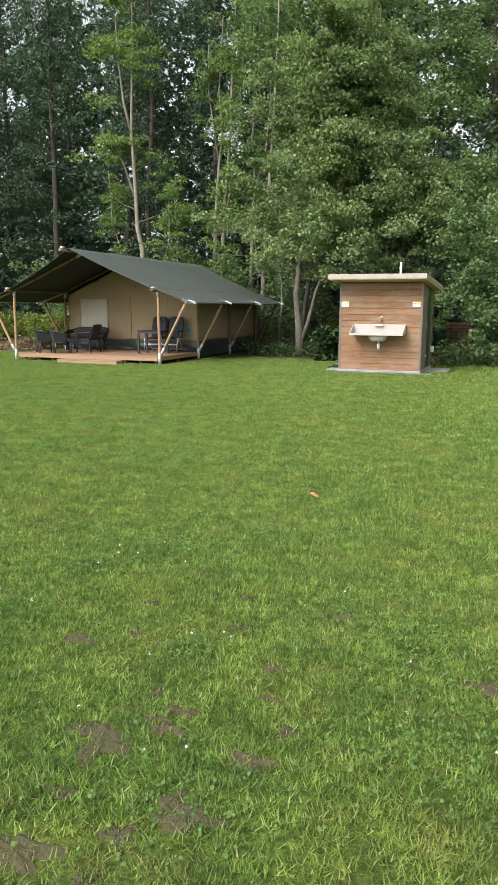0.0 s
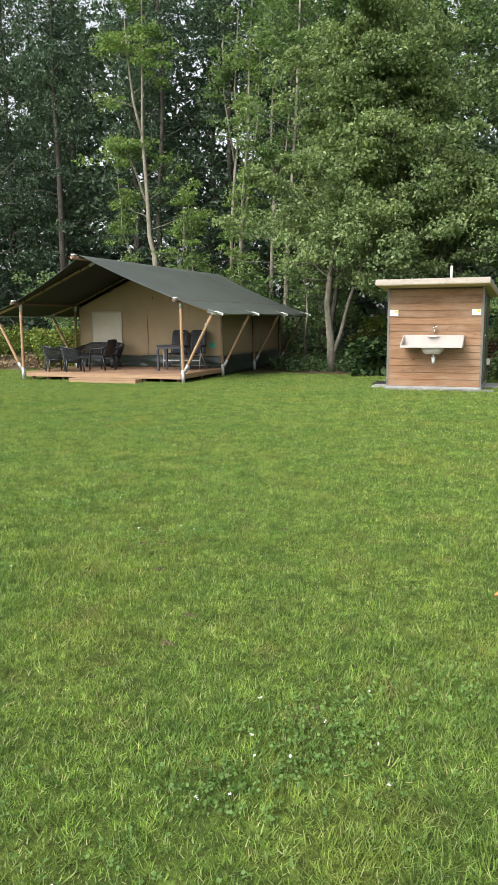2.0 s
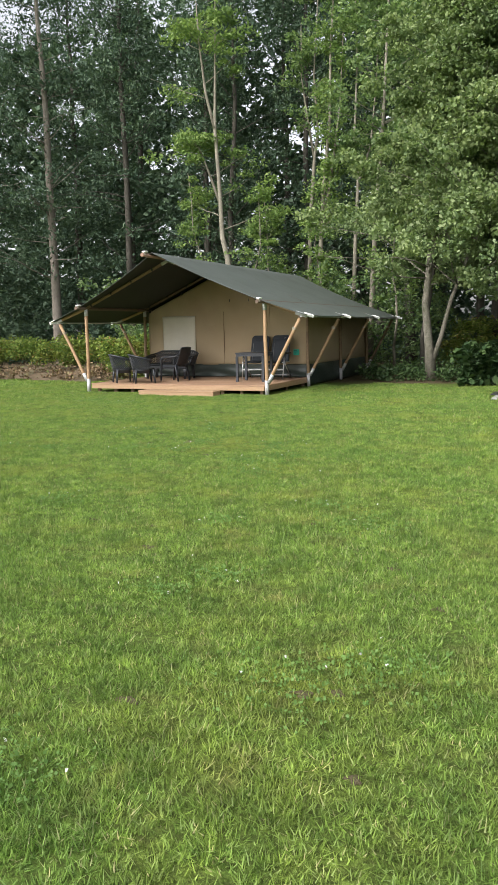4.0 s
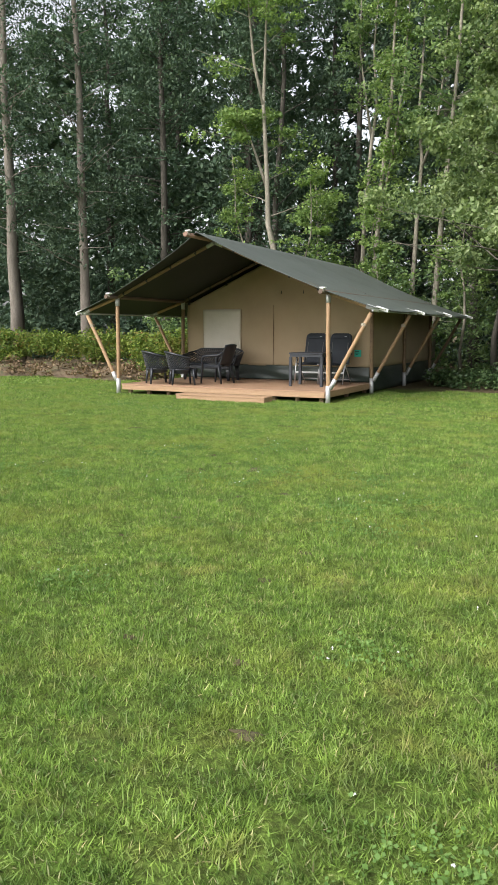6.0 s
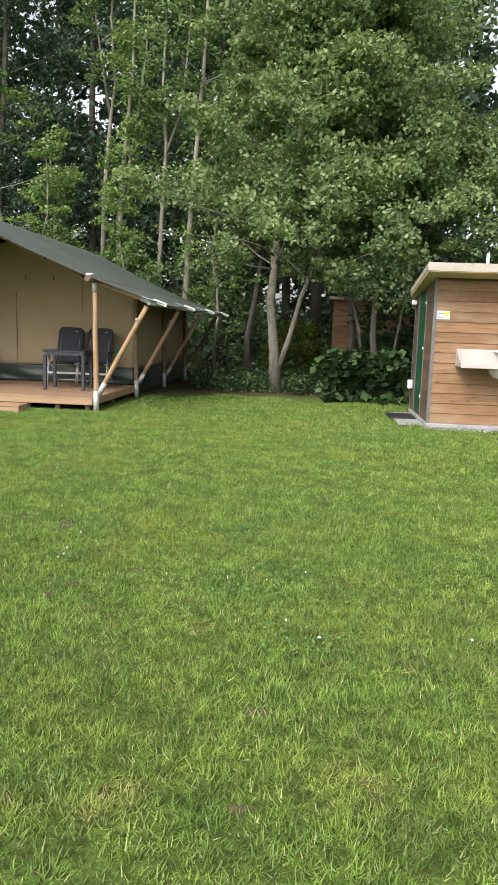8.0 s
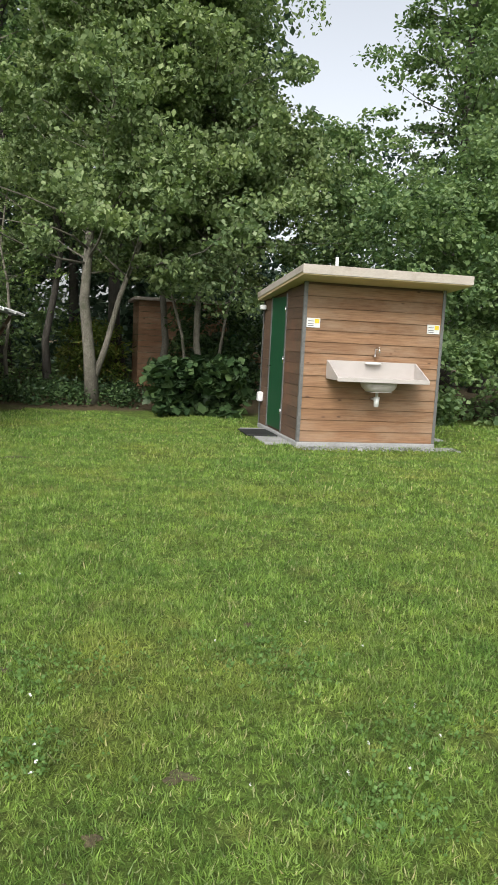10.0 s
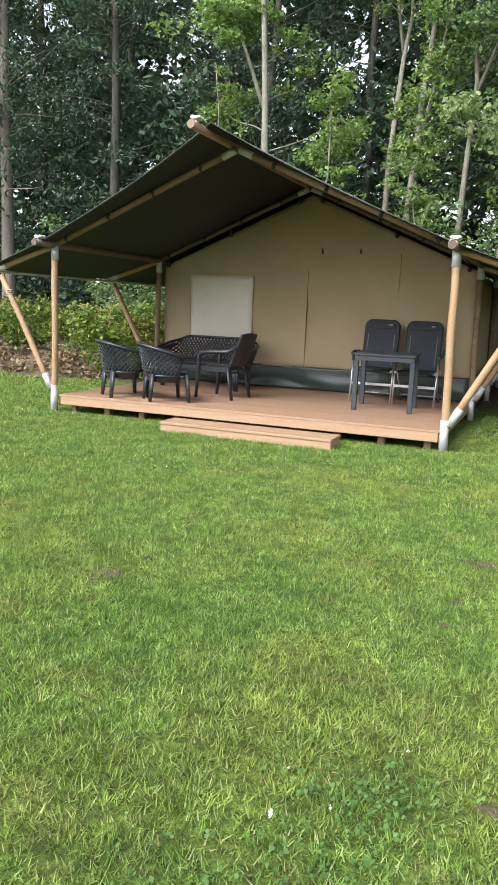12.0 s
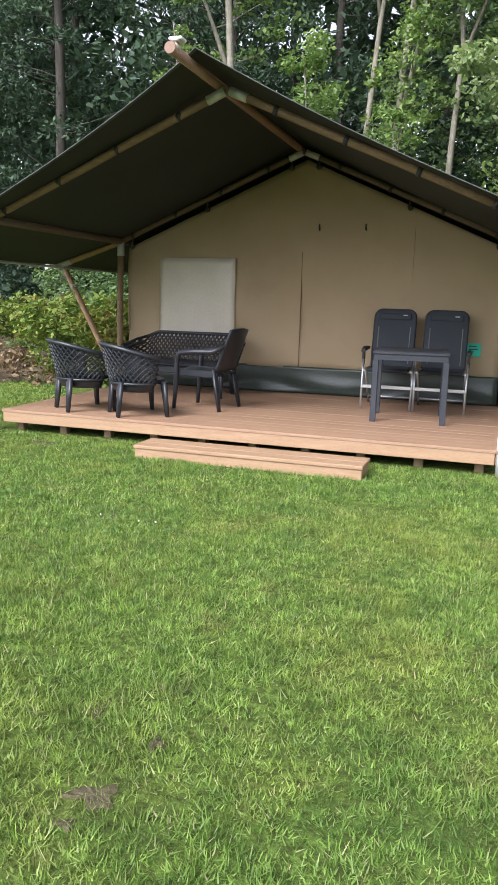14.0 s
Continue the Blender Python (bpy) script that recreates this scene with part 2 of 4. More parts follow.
def grass_colours(nt, geo):
    """Green with straw-coloured and deep-green drifts across the lawn, and tufts that differ."""
    col = ramp(nt, geo, [(0.0, (0.088, 0.15, 0.03)), (0.35, (0.158, 0.248, 0.047)), (0.78, (0.21, 0.32, 0.075)), (0.93, (0.255, 0.345, 0.125)), (1.0, (0.44, 0.39, 0.22))])
    tuft = noise_tex(nt, 15, 3, 0.6)
    col = mixc(nt, 1.0, col, ramp(nt, tuft, [(0.33, (0.6, 0.64, 0.66)), (0.67, (1.34, 1.31, 1.26))]), "MULTIPLY")
    drift = noise_tex(nt, 0.8, 6, 0.68)
    col = mixc(nt, ramp(nt, drift, [(0.48, (0, 0, 0)), (0.7, (0.38, 0.38, 0.38))]), col, (0.32, 0.3, 0.07))
    spots = noise_tex(nt, 2.6, 5, 0.7)
    col = mixc(nt, ramp(nt, spots, [(0.54, (0, 0, 0)), (0.72, (0.45, 0.45, 0.45))]), col, (0.3, 0.235, 0.1))
    lump = noise_tex(nt, 3.5, 4, 0.6)
    col = mixc(nt, 1.0, col, ramp(nt, lump, [(0.36, (0.76, 0.8, 0.82)), (0.62, (1.18, 1.16, 1.12))]), "MULTIPLY")
    deep = noise_tex(nt, 0.45, 5, 0.65)
    return mixc(nt, ramp(nt, deep, [(0.34, (0.3, 0.3, 0.3)), (0.47, (0, 0, 0))]), col, (0.07, 0.18, 0.035))


def make_grass():
    m, nt, p = base("grass_blade", 0.5)
    geo = nt.nodes.new("ShaderNodeNewGeometry")
    col = grass_colours(nt, geo.outputs["Random Per Island"])
    nt.links.new(col, p.inputs["Base Color"])
    p.inputs["Specular IOR Level"].default_value = 0.12
    tr = nt.nodes.new("ShaderNodeBsdfTranslucent")
    nt.links.new(mixc(nt, 1.0, col, (1.15, 1.2, 0.9), "MULTIPLY"), tr.inputs["Color"])
    mx = nt.nodes.new("ShaderNodeMixShader")
    mx.inputs[0].default_value = 0.22
    nt.links.new(p.outputs[0], mx.inputs[1])
    nt.links.new(tr.outputs[0], mx.inputs[2])
    nt.links.new(mx.outputs[0], nt.nodes["Material Output"].inputs["Surface"])
    return m


def make_ground():
    m, nt, p = base("turf_and_soil", 1.0)
    p.inputs["Specular IOR Level"].default_value = 0.05
    turf = grass_colours(nt, noise_tex(nt, 40, 6, 0.75))
    turf = mixc(nt, ramp(nt, noise_tex(nt, 26, 6, 0.8), [(0.42, (0.9, 0.9, 0.9)), (0.62, (0.2, 0.2, 0.2))]), turf, (0.055, 0.068, 0.02))
    soil = ramp(nt, noise_tex(nt, 9, 8, 0.7), [(0.3, (0.05, 0.036, 0.025)), (0.7, (0.16, 0.115, 0.08))])
    litter = mixc(nt, ramp(nt, noise_tex(nt, 22, 6, 0.75), [(0.45, (0, 0, 0)), (0.62, (0.8, 0.8, 0.8))]), soil, (0.06, 0.07, 0.025))
    geo = nt.nodes.new("ShaderNodeNewGeometry")
    sep = nt.nodes.new("ShaderNodeSeparateXYZ")
    nt.links.new(geo.outputs["Position"], sep.inputs[0])
    n = noise_tex(nt, 0.8, 5, 0.6)
    add = nt.nodes.new("ShaderNodeMath")
    add.operation, add.inputs[1].default_value = "MULTIPLY_ADD", 2.4
    nt.links.new(n, add.inputs[0])
    nt.links.new(sep.outputs["Y"], add.inputs[2])
    rng = nt.nodes.new("ShaderNodeMapRange")
    rng.inputs["From Min"].default_value, rng.inputs["From Max"].default_value = 22.6, 23.3
    nt.links.new(add.outputs[0], rng.inputs["Value"])
    col = mixc(nt, rng.outputs[0], turf, litter)
    nt.links.new(col, p.inputs["Base Color"])
    nt.links.new(bump(nt, noise_tex(nt, 30, 6, 0.8), 0.8, 0.03), p.inputs["Normal"])
    return m


M_GRASS, M_GROUND = make_grass(), make_ground()
M_SOIL = surface("bare_soil", (0.04, 0.032, 0.015), (0.105, 0.088, 0.042), 0.95, 5, 50, 0.7, depth=0.02, stain=(0.09, 0.1, 0.035))


# ---- building helpers ----
def part(name, bm, material, parent=None, label=""):
    """Links a bmesh as one mesh object under a thing or a part."""
    me = bpy.data.meshes.new(name)
    bmesh.ops.recalc_face_normals(bm, faces=bm.faces)
    bm.to_mesh(me)
    bm.free()
    me.materials.append(material)
    ob = new(name, me)
    if parent:
        ob.parent = parent
    if label:
        ob["label"] = label
    return ob


def smooth(ob, degrees=40):
    ob.data.set_sharp_from_angle(angle=radians(degrees))
    return ob


def thing(name, label, category, m=None, group="", kind=""):
    ob = new(name)
    if m is not None:
        ob.matrix_basis = m
    return tagged(ob, label, category, group, kind)


def box(bm, lo, hi, bevel=0.0, m=None):
    c = [(a + b) / 2 for a, b in zip(lo, hi)]
    d = [b - a for a, b in zip(lo, hi)]
    r = bmesh.ops.create_cube(bm, size=1, matrix=(m or Matrix()) @ Matrix.Translation(c) @ Matrix.Diagonal((*d, 1)))
    if bevel:
        vs = set(r["verts"])
        es = [e for e in bm.edges if e.verts[0] in vs and e.verts[1] in vs]
        bmesh.ops.bevel(bm, geom=es, offset=bevel, segments=1, affect="EDGES")
    return bm


def boxed(lo, hi, bevel=0.0, m=None):
    return box(bmesh.new(), lo, hi, bevel, m)


def tube(bm, pts, radii, seg=10, wobble=0.0):
    """A round bar through the points, with a radius at each."""
    pts = [Vector(p) for p in pts]
    if isinstance(radii, (int, float)):
        radii = [radii] * len(pts)
    rings = []
    side = None
    for i, p in enumerate(pts):
        d = (pts[min(i + 1, len(pts) - 1)] - pts[max(i - 1, 0)]).normalized()
        if side is None:
            side = d.orthogonal().normalized()
        side = (side - d * side.dot(d)).normalized()
        up = d.cross(side)
        ring = []
        for k in range(seg):
            a = 2 * math.pi * k / seg
            r = radii[i] * (1 + wobble * random.uniform(-1, 1))
            ring.append(bm.verts.new(p + r * (math.cos(a) * side + math.sin(a) * up)))
        rings.append(ring)
    for a, b in zip(rings, rings[1:]):
        for k in range(seg):
            f = bm.faces.new((a[k], a[(k + 1) % seg], b[(k + 1) % seg], b[k]))
            f.smooth = True
    bm.faces.new(rings[0][::-1])
    bm.faces.new(rings[-1])
    return bm


def bar(p, q, r, seg=10, r2=None, steps=1, wob=0.0):
    p, q = Vector(p), Vector(q)
    pts = [p.lerp(q, i / steps) + Vector((random.uniform(-wob, wob), random.uniform(-wob, wob), 0)) * (0 < i < steps) for i in range(steps + 1)]
    rad = [r + ((r if r2 is None else r2) - r) * i / steps for i in range(steps + 1)]
    return tube(bmesh.new(), pts, rad, seg)


def sheet(fn, nu, nv, thick=0.0):
    """A grid of fn(u, v) with u, v from 0 to 1; thick: second skin along the normal."""
    bm = bmesh.new()
    g = [[bm.verts.new(fn(i / nu, j / nv)) for j in range(nv + 1)] for i in range(nu + 1)]
    for i in range(nu):
        for j in range(nv):
            bm.faces.new((g[i][j], g[i + 1][j], g[i + 1][j + 1], g[i][j + 1])).smooth = True
    if thick:
        bmesh.ops.recalc_face_normals(bm, faces=bm.faces)
        bmesh.ops.solidify(bm, geom=bm.faces[:], thickness=thick)
    return bm


def raw_mesh(name, verts, sides, material):
    """One mesh of many like polygons with that many corners each, given one after another."""
    n = len(verts)
    me = bpy.data.meshes.new(name)
    me.vertices.add(n)
    me.vertices.foreach_set("co", np.ascontiguousarray(verts, dtype=np.float32).ravel())
    me.loops.add(n)
    me.loops.foreach_set("vertex_index", np.arange(n, dtype=np.int32))
    me.polygons.add(n // sides)
    me.polygons.foreach_set("loop_start", np.arange(0, n, sides, dtype=np.int32))
    me.update(calc_edges=True)
    me.materials.append(material)
    return new(name, me)


RNG = np.random.default_rng(7)


def leaf_quads(centres, size, droop=0.3, aspect=0.55):
    """Rhombic leaves at the centres, at random turns, most of them lying flat-ish."""
    n = len(centres)
    a = RNG.uniform(0, 2 * np.pi, n)
    tilt = RNG.normal(-droop, 0.5, n)
    roll = RNG.normal(0, 0.7, n)
    d = np.stack([np.cos(a) * np.cos(tilt), np.sin(a) * np.cos(tilt), np.sin(tilt)], 1)
    s = np.stack([-np.sin(a), np.cos(a), np.zeros(n)], 1)
    up = np.cross(d, s)
    s = s * np.cos(roll)[:, None] + up * np.sin(roll)[:, None]
    L = (size * RNG.uniform(0.6, 1.3, n))[:, None]
    W = L * aspect * 0.5
    c = np.asarray(centres)
    return np.stack([c - d * L * 0.5, c + s * W - d * L * 0.08, c + d * L * 0.5, c - s * W - d * L * 0.08], 1).reshape(-1, 3)


# ---- ground ----
bm = bmesh.new()
bmesh.ops.create_grid(bm, x_segments=8, y_segments=8, size=300)
tagged(part("ground", bm, M_GROUND), "mown green lawn turning to soil under trees", "ground", kind="structure")

# ---- safari tent ----
CX = -10.40            # ridge line
FRAMES_Y = (17.54, 20.27, 23.0, 25.72)
WALL_Y, BACK_Y = 20.42, 25.75
tent = thing("safari_tent", "beige canvas safari tent with dark green roof on pine poles", "tent")


def roof_z(x):
    """Height of the roof cloth at x metres from the ridge."""
    x = abs(x)
    return 3.315 - 0.46 * x if x < 2.5 else 2.165 - 0.335 * (x - 2.5)


def roof_point(u, v):
    x = (u * 2 - 1) * 3.52
    front = 16.80 + 0.62 * (abs(x) / 3.52) ** 0.8
    y = front + (26.15 - front) * v
    bay = abs(math.sin(math.pi * (y - 17.54) / 2.73))
    sag = 0.045 * bay * math.sin(math.pi * min(1, abs(x) / 2.5)) + 0.03 * bay * max(0, abs(x) - 2.5)
    return (CX + x, y, roof_z(x) - sag - 0.02 * math.sin(math.pi * min(1, abs(x) / 2.5)))


smooth(part("roof", sheet(roof_point, 40, 48, 0.006), M_ROOF, tent, "dark green-grey canvas roof"), 60)


# added dark sheet just below the canvas: the shade under the roof, as colour
smooth(part("roof_underside_shade", sheet(lambda u, v: tuple(Vector(roof_point(0.004 + 0.992 * u, 0.004 + 0.992 * v)) - Vector((0, 0, 0.012))), 40, 48), surface("roof_shade_cloth", (0.012, 0.015, 0.0125), (0.022, 0.026, 0.022), 0.75, 1.5, 200, 0.3), tent, "added dark sheet for the shade under the roof"), 60)


def pole(name, p, q, r, mat=M_POLE, sleeve_lo=0.0, sleeve_hi=0.0, r2=None):
    ob = part(name, bar(p, q, r, 12, r2, 5, 0.006), mat, tent)
    p, q = Vector(p), Vector(q)
    d = (q - p).normalized()
    if sleeve_lo:
        part("sleeve", bar(p - d * 0.02, p + d * sleeve_lo, r + 0.005), M_SLEEVE, ob, "pale grey metal sleeve")
    if sleeve_hi:
        part("sleeve", bar(q - d * sleeve_hi, q + d * 0.02, r + 0.006), M_SLEEVE, ob, "pale grey metal sleeve")
    return ob


# ridge and side purlins, their ends sticking out in front
pole("ridge_pole", (CX - 0.11, 16.57, 3.252), (CX - 0.02, 26.1, 3.22), 0.044, M_RIDGE)
for s in (-1, 1):
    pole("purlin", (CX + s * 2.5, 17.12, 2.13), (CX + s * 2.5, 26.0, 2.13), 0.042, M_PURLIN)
    pole("eave_rail", (CX + s * 3.4, 17.5, 1.78), (CX + s * 3.4, 26.0, 1.78), 0.018, M_SLEEVE)
for x, y, z in ((CX - 0.11, 16.62, 3.315), (CX - 2.5, 17.16, 2.19), (CX + 2.5, 17.16, 2.19)):
    bm = bmesh.new()
    for k in range(4):
        tube(bm, [(x + 0.042 * math.cos(a), y + 0.016 * k, z - 0.055 + 0.05 * math.sin(a)) for a in [j * math.pi / 5 - 0.3 for j in range(8)]], 0.008, 6)
    part("rope_lashing", bm, M_ROPE, tent, "pale rope lashing")
    part("end_clamp", box(boxed((x - 0.035, y + 0.0, z + 0.004), (x + 0.075, y + 0.1, z + 0.028), 0.006), (x + 0.0, y - 0.02, z - 0.008), (x + 0.05, y + 0.12, z + 0.012), 0.004), M_WHITE, tent, "white plastic clamp on the pole end")
for i, y in enumerate(FRAMES_Y):
    # poles darken behind the front frame, the roof's shade being in their colour
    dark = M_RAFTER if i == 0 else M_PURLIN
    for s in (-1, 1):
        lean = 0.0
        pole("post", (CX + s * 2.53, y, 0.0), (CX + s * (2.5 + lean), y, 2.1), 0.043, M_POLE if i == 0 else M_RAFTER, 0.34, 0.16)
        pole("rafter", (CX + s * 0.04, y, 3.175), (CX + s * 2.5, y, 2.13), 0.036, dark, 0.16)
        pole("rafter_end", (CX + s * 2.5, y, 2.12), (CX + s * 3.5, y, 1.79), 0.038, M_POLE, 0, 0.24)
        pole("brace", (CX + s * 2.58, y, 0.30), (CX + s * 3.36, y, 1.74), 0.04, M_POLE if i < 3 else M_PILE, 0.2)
        # clamp and peg of the guy line
        bm = box(bmesh.new(), (-0.02, -0.07, -0.012), (0.16, 0.07, 0.012), 0.006, pose(CX + s * 3.5, y, 1.85, 0, 18 * s if s > 0 else 162, 0))
        box(bm, (0.02, -0.015, -0.03), (0.2, 0.015, 0.03), 0.005, pose(CX + s * 3.5, y, 1.83, 0, 18 * s if s > 0 else 162, 0))
        part("guy_clamp", bm, M_WHITE, tent, "white plastic guy clamp")
        bm = bmesh.new()
        for k in range(3):
            tube(bm, [(CX + s * 3.225 + 0.05 * math.cos(a), y + 0.046 * math.sin(a), 1.50 + 0.022 * k) for a in [j * math.pi / 4 for j in range(9)]], 0.009, 5)
        part("rope_lashing", bm, M_ROPE, tent, "pale rope lashing")
        for k in range(4):
            u = 0.45 + 0.62 * k
            z = 3.19 - 0.425 * u
            part("strap", bar((CX + s * u - 0.02, y, z + 0.008), (CX + s * u + 0.02, y, z - 0.008), 0.043, 10), M_STRAP, tent, "black webbing strap")

# canvas walls with slack in the cloth
HALF = 2.46


def wall_top(x):
    return 3.125 - 0.434 * abs(x)


def front_point(u, v):
    x = (u * 2 - 1) * HALF
    z0, z1 = 0.56, wall_top(x)
    z = z0 + (z1 - z0) * v
    ripple = 0.016 * math.sin(x * 5.3 + z * 2.1) * math.sin(math.pi * v) + 0.016 * math.sin(z * 6 - x * 3.1) + 0.006 * math.sin(x * 11 + z * 7)
    return (CX + x, WALL_Y + ripple, z)


front_wall = part("front_wall", sheet(front_point, 60, 30, 0.006), M_WALL, tent)


def skirt_front(u, v):
    x = (u * 2 - 1) * HALF
    z = 0.235 + 0.34 * v
    return (CX + x, WALL_Y - 0.008 + 0.018 * math.sin(z * 26 + 1.7 * math.sin(x * 3)) * (1 - v) + 0.012 * math.sin(x * 6.3 + z * 8), z)


part("skirt", sheet(skirt_front, 70, 10, 0.005), M_SKIRT, tent, "dark green vinyl skirt, creased")
for s in (-1, 1):
    part("side_wall", sheet(lambda u, v: (CX + s * (HALF + 0.012 * math.sin(u * 17 + v * 3) * math.sin(math.pi * v)), WALL_Y + (BACK_Y - WALL_Y) * u, 0.56 + 1.46 * v), 40, 10, 0.006), M_WALL, tent)
    part("skirt", sheet(lambda u, v: (CX + s * (HALF + 0.012 + 0.012 * math.sin(u * 23 + v * 5)), WALL_Y + (BACK_Y - WALL_Y) * u, 0.02 + 0.55 * v), 40, 6, 0.005), M_SKIRT, tent, "dark green vinyl skirt, creased")
bm = bmesh.new()
bm.faces.new([bm.verts.new((CX + x, BACK_Y, z)) for x, z in ((-HALF, 0.02), (HALF, 0.02), (HALF, wall_top(HALF)), (0, wall_top(0)), (-HALF, wall_top(HALF)))])
bmesh.ops.solidify(bm, geom=bm.faces[:], thickness=0.006)
part("back_wall", bm, M_WALL, tent)
window = part("window_panel", sheet(lambda u, v: (-12.38 + 1.09 * u, WALL_Y - 0.044 + 0.005 * math.sin(9 * u + 5 * v), 0.86 + 1.07 * v), 14, 14, 0.004), M_WINDOW, front_wall, "pale translucent vinyl window panel")
for x, z, w, h in ((-12.38, 0.86, 0.012, 1.07), (-11.30, 0.86, 0.012, 1.07)):
    part("seam", boxed((x, WALL_Y - 0.053, z), (x + w, WALL_Y - 0.03, z + h)), M_WALL, front_wall)
part("zip_seam", boxed((-10.413, WALL_Y - 0.036, 0.57), (-10.407, WALL_Y - 0.002, 2.02)), M_RAFTER, front_wall, "dark zip seam of the door")
for x in (-9.05,):
    part("seam", boxed((x, WALL_Y - 0.03, 0.57), (x + 0.02, WALL_Y - 0.002, 2.3)), M_WALL, front_wall)
for x in (-10.21, -9.63):
    bm = tube(bmesh.new(), [(x, WALL_Y - 0.02, 2.35), (x, WALL_Y - 0.03, 2.30), (x + 0.01, WALL_Y - 0.05, 2.28), (x + 0.01, WALL_Y - 0.05, 2.31)], 0.009, 6)
    part("hook", bm, M_STRAP, front_wall, "small black toggle")
for x in (-2.36, -1.28, -0.17, 0.17, 1.3, 2.34):
    bm = bmesh.new()
    z = wall_top(x) - 0.03
    bmesh.ops.create_uvsphere(bm, u_segments=10, v_segments=6, radius=0.035, matrix=pose(CX + x, WALL_Y - 0.09, z))
    tube(bm, [(CX + x, WALL_Y - 0.09, z), (CX + x * 0.99, WALL_Y - 0.12, z + 0.1)], 0.012, 6)
    part("toggle_ball", bm, M_STRAP, tent, "black rubber toggle ball")

# ---- deck with step ----
deck = thing("wooden_deck", "low reddish-brown wooden deck on short piles", "deck")
DX0, DX1, DY0, DZ = -12.80, -7.93, 17.53, 0.225
for k in range(10):
    x = DX0 + 0.12 + k * (DX1 - DX0 - 0.24) / 9
    for y in (17.66, 19.1, 20.3):
        part("deck_post", boxed((x - 0.04, y - 0.04, -0.02), (x + 0.04, y + 0.04, 0.10), 0.005), M_PILE, deck)
for y in (17.7, 18.6, 19.5, 20.3):
    part("joist", boxed((DX0 + 0.03, y - 0.03, 0.09), (DX1 - 0.03, y + 0.03, DZ - 0.03)), M_PILE, deck)
part("fascia", boxed((DX0, DY0 - 0.024, 0.095), (DX1, DY0 - 0.001, DZ - 0.004), 0.004), M_FASCIA, deck)
for x in (DX0 - 0.024, DX1 + 0.001):
    part("fascia", boxed((x, DY0, 0.095), (x + 0.023, WALL_Y + 0.06, DZ - 0.004), 0.004), M_FASCIA, deck)
for k in range(20):
    y = DY0 - 0.03 + k * 0.148
    ob = part("plank", boxed((DX0 - 0.02, y, DZ - 0.026), (DX1 + 0.02, y + 0.1462, DZ + random.uniform(-0.001, 0.001)), 0.002), M_DECK, deck)
step = thing("wooden_step", "low pine step in front of the deck", "step")
part("tread", boxed((-10.98, 16.88, 0.085), (-8.93, 17.05, 0.118), 0.005), M_FASCIA, step)
part("tread", boxed((-10.98, 17.056, 0.085), (-8.93, 17.25, 0.118), 0.005), M_FASCIA, step)
part("riser", boxed((-10.97, 16.89, -0.02), (-8.94, 16.915, 0.084), 0.003), M_FASCIA, step)
for x in (-10.97, -8.965):
    part("side_board", boxed((x, 16.917, -0.02), (x + 0.025, 17.24, 0.084), 0.003), M_FASCIA, step)


# ---- plastic lattice chairs ----
def shell_lattice(path, z_of, cells, rows, bar_w=0.011):
    """Crossing diagonal bars on an upright curved sheet; path(u) gives x, y and outward lean, z_of(u) the low and high edge."""
    bm = bmesh.new()

    def at(u, v):
        x, y, ox, oy = path(u)
        lo, hi = z_of(u)
        return Vector((x + ox * v, y + oy * v, lo + (hi - lo) * v))
    n = cells
    for k in range(-rows, n + 1):
        for sgn in (1, -1):
            pts = []
            for j in range(rows * 2 + 1):
                v = j / (rows * 2)
                u = (k + (v * rows if sgn > 0 else rows - v * rows)) / n
                if 0 <= u <= 1:
                    pts.append(at(u, v))
            if len(pts) > 1:
                tube(bm, pts, bar_w, 4)
    for v, r in ((0.0, 0.016), (1.0, 0.02)):
        tube(bm, [at(i / 32, v) for i in range(33)], r, 6)
    return bm


def tapered_leg(p, q, w0, w1):
    bm = bmesh.new()
    p, q = Vector(p), Vector(q)
    for k in (-1, 0, 1):      # ribbed
        tube(bm, [p + Vector((k * w0 * 0.6, 0, 0)), q + Vector((k * w1 * 0.6, 0, 0))], [w0 * 0.5, w1 * 0.5], 6)
    return bm


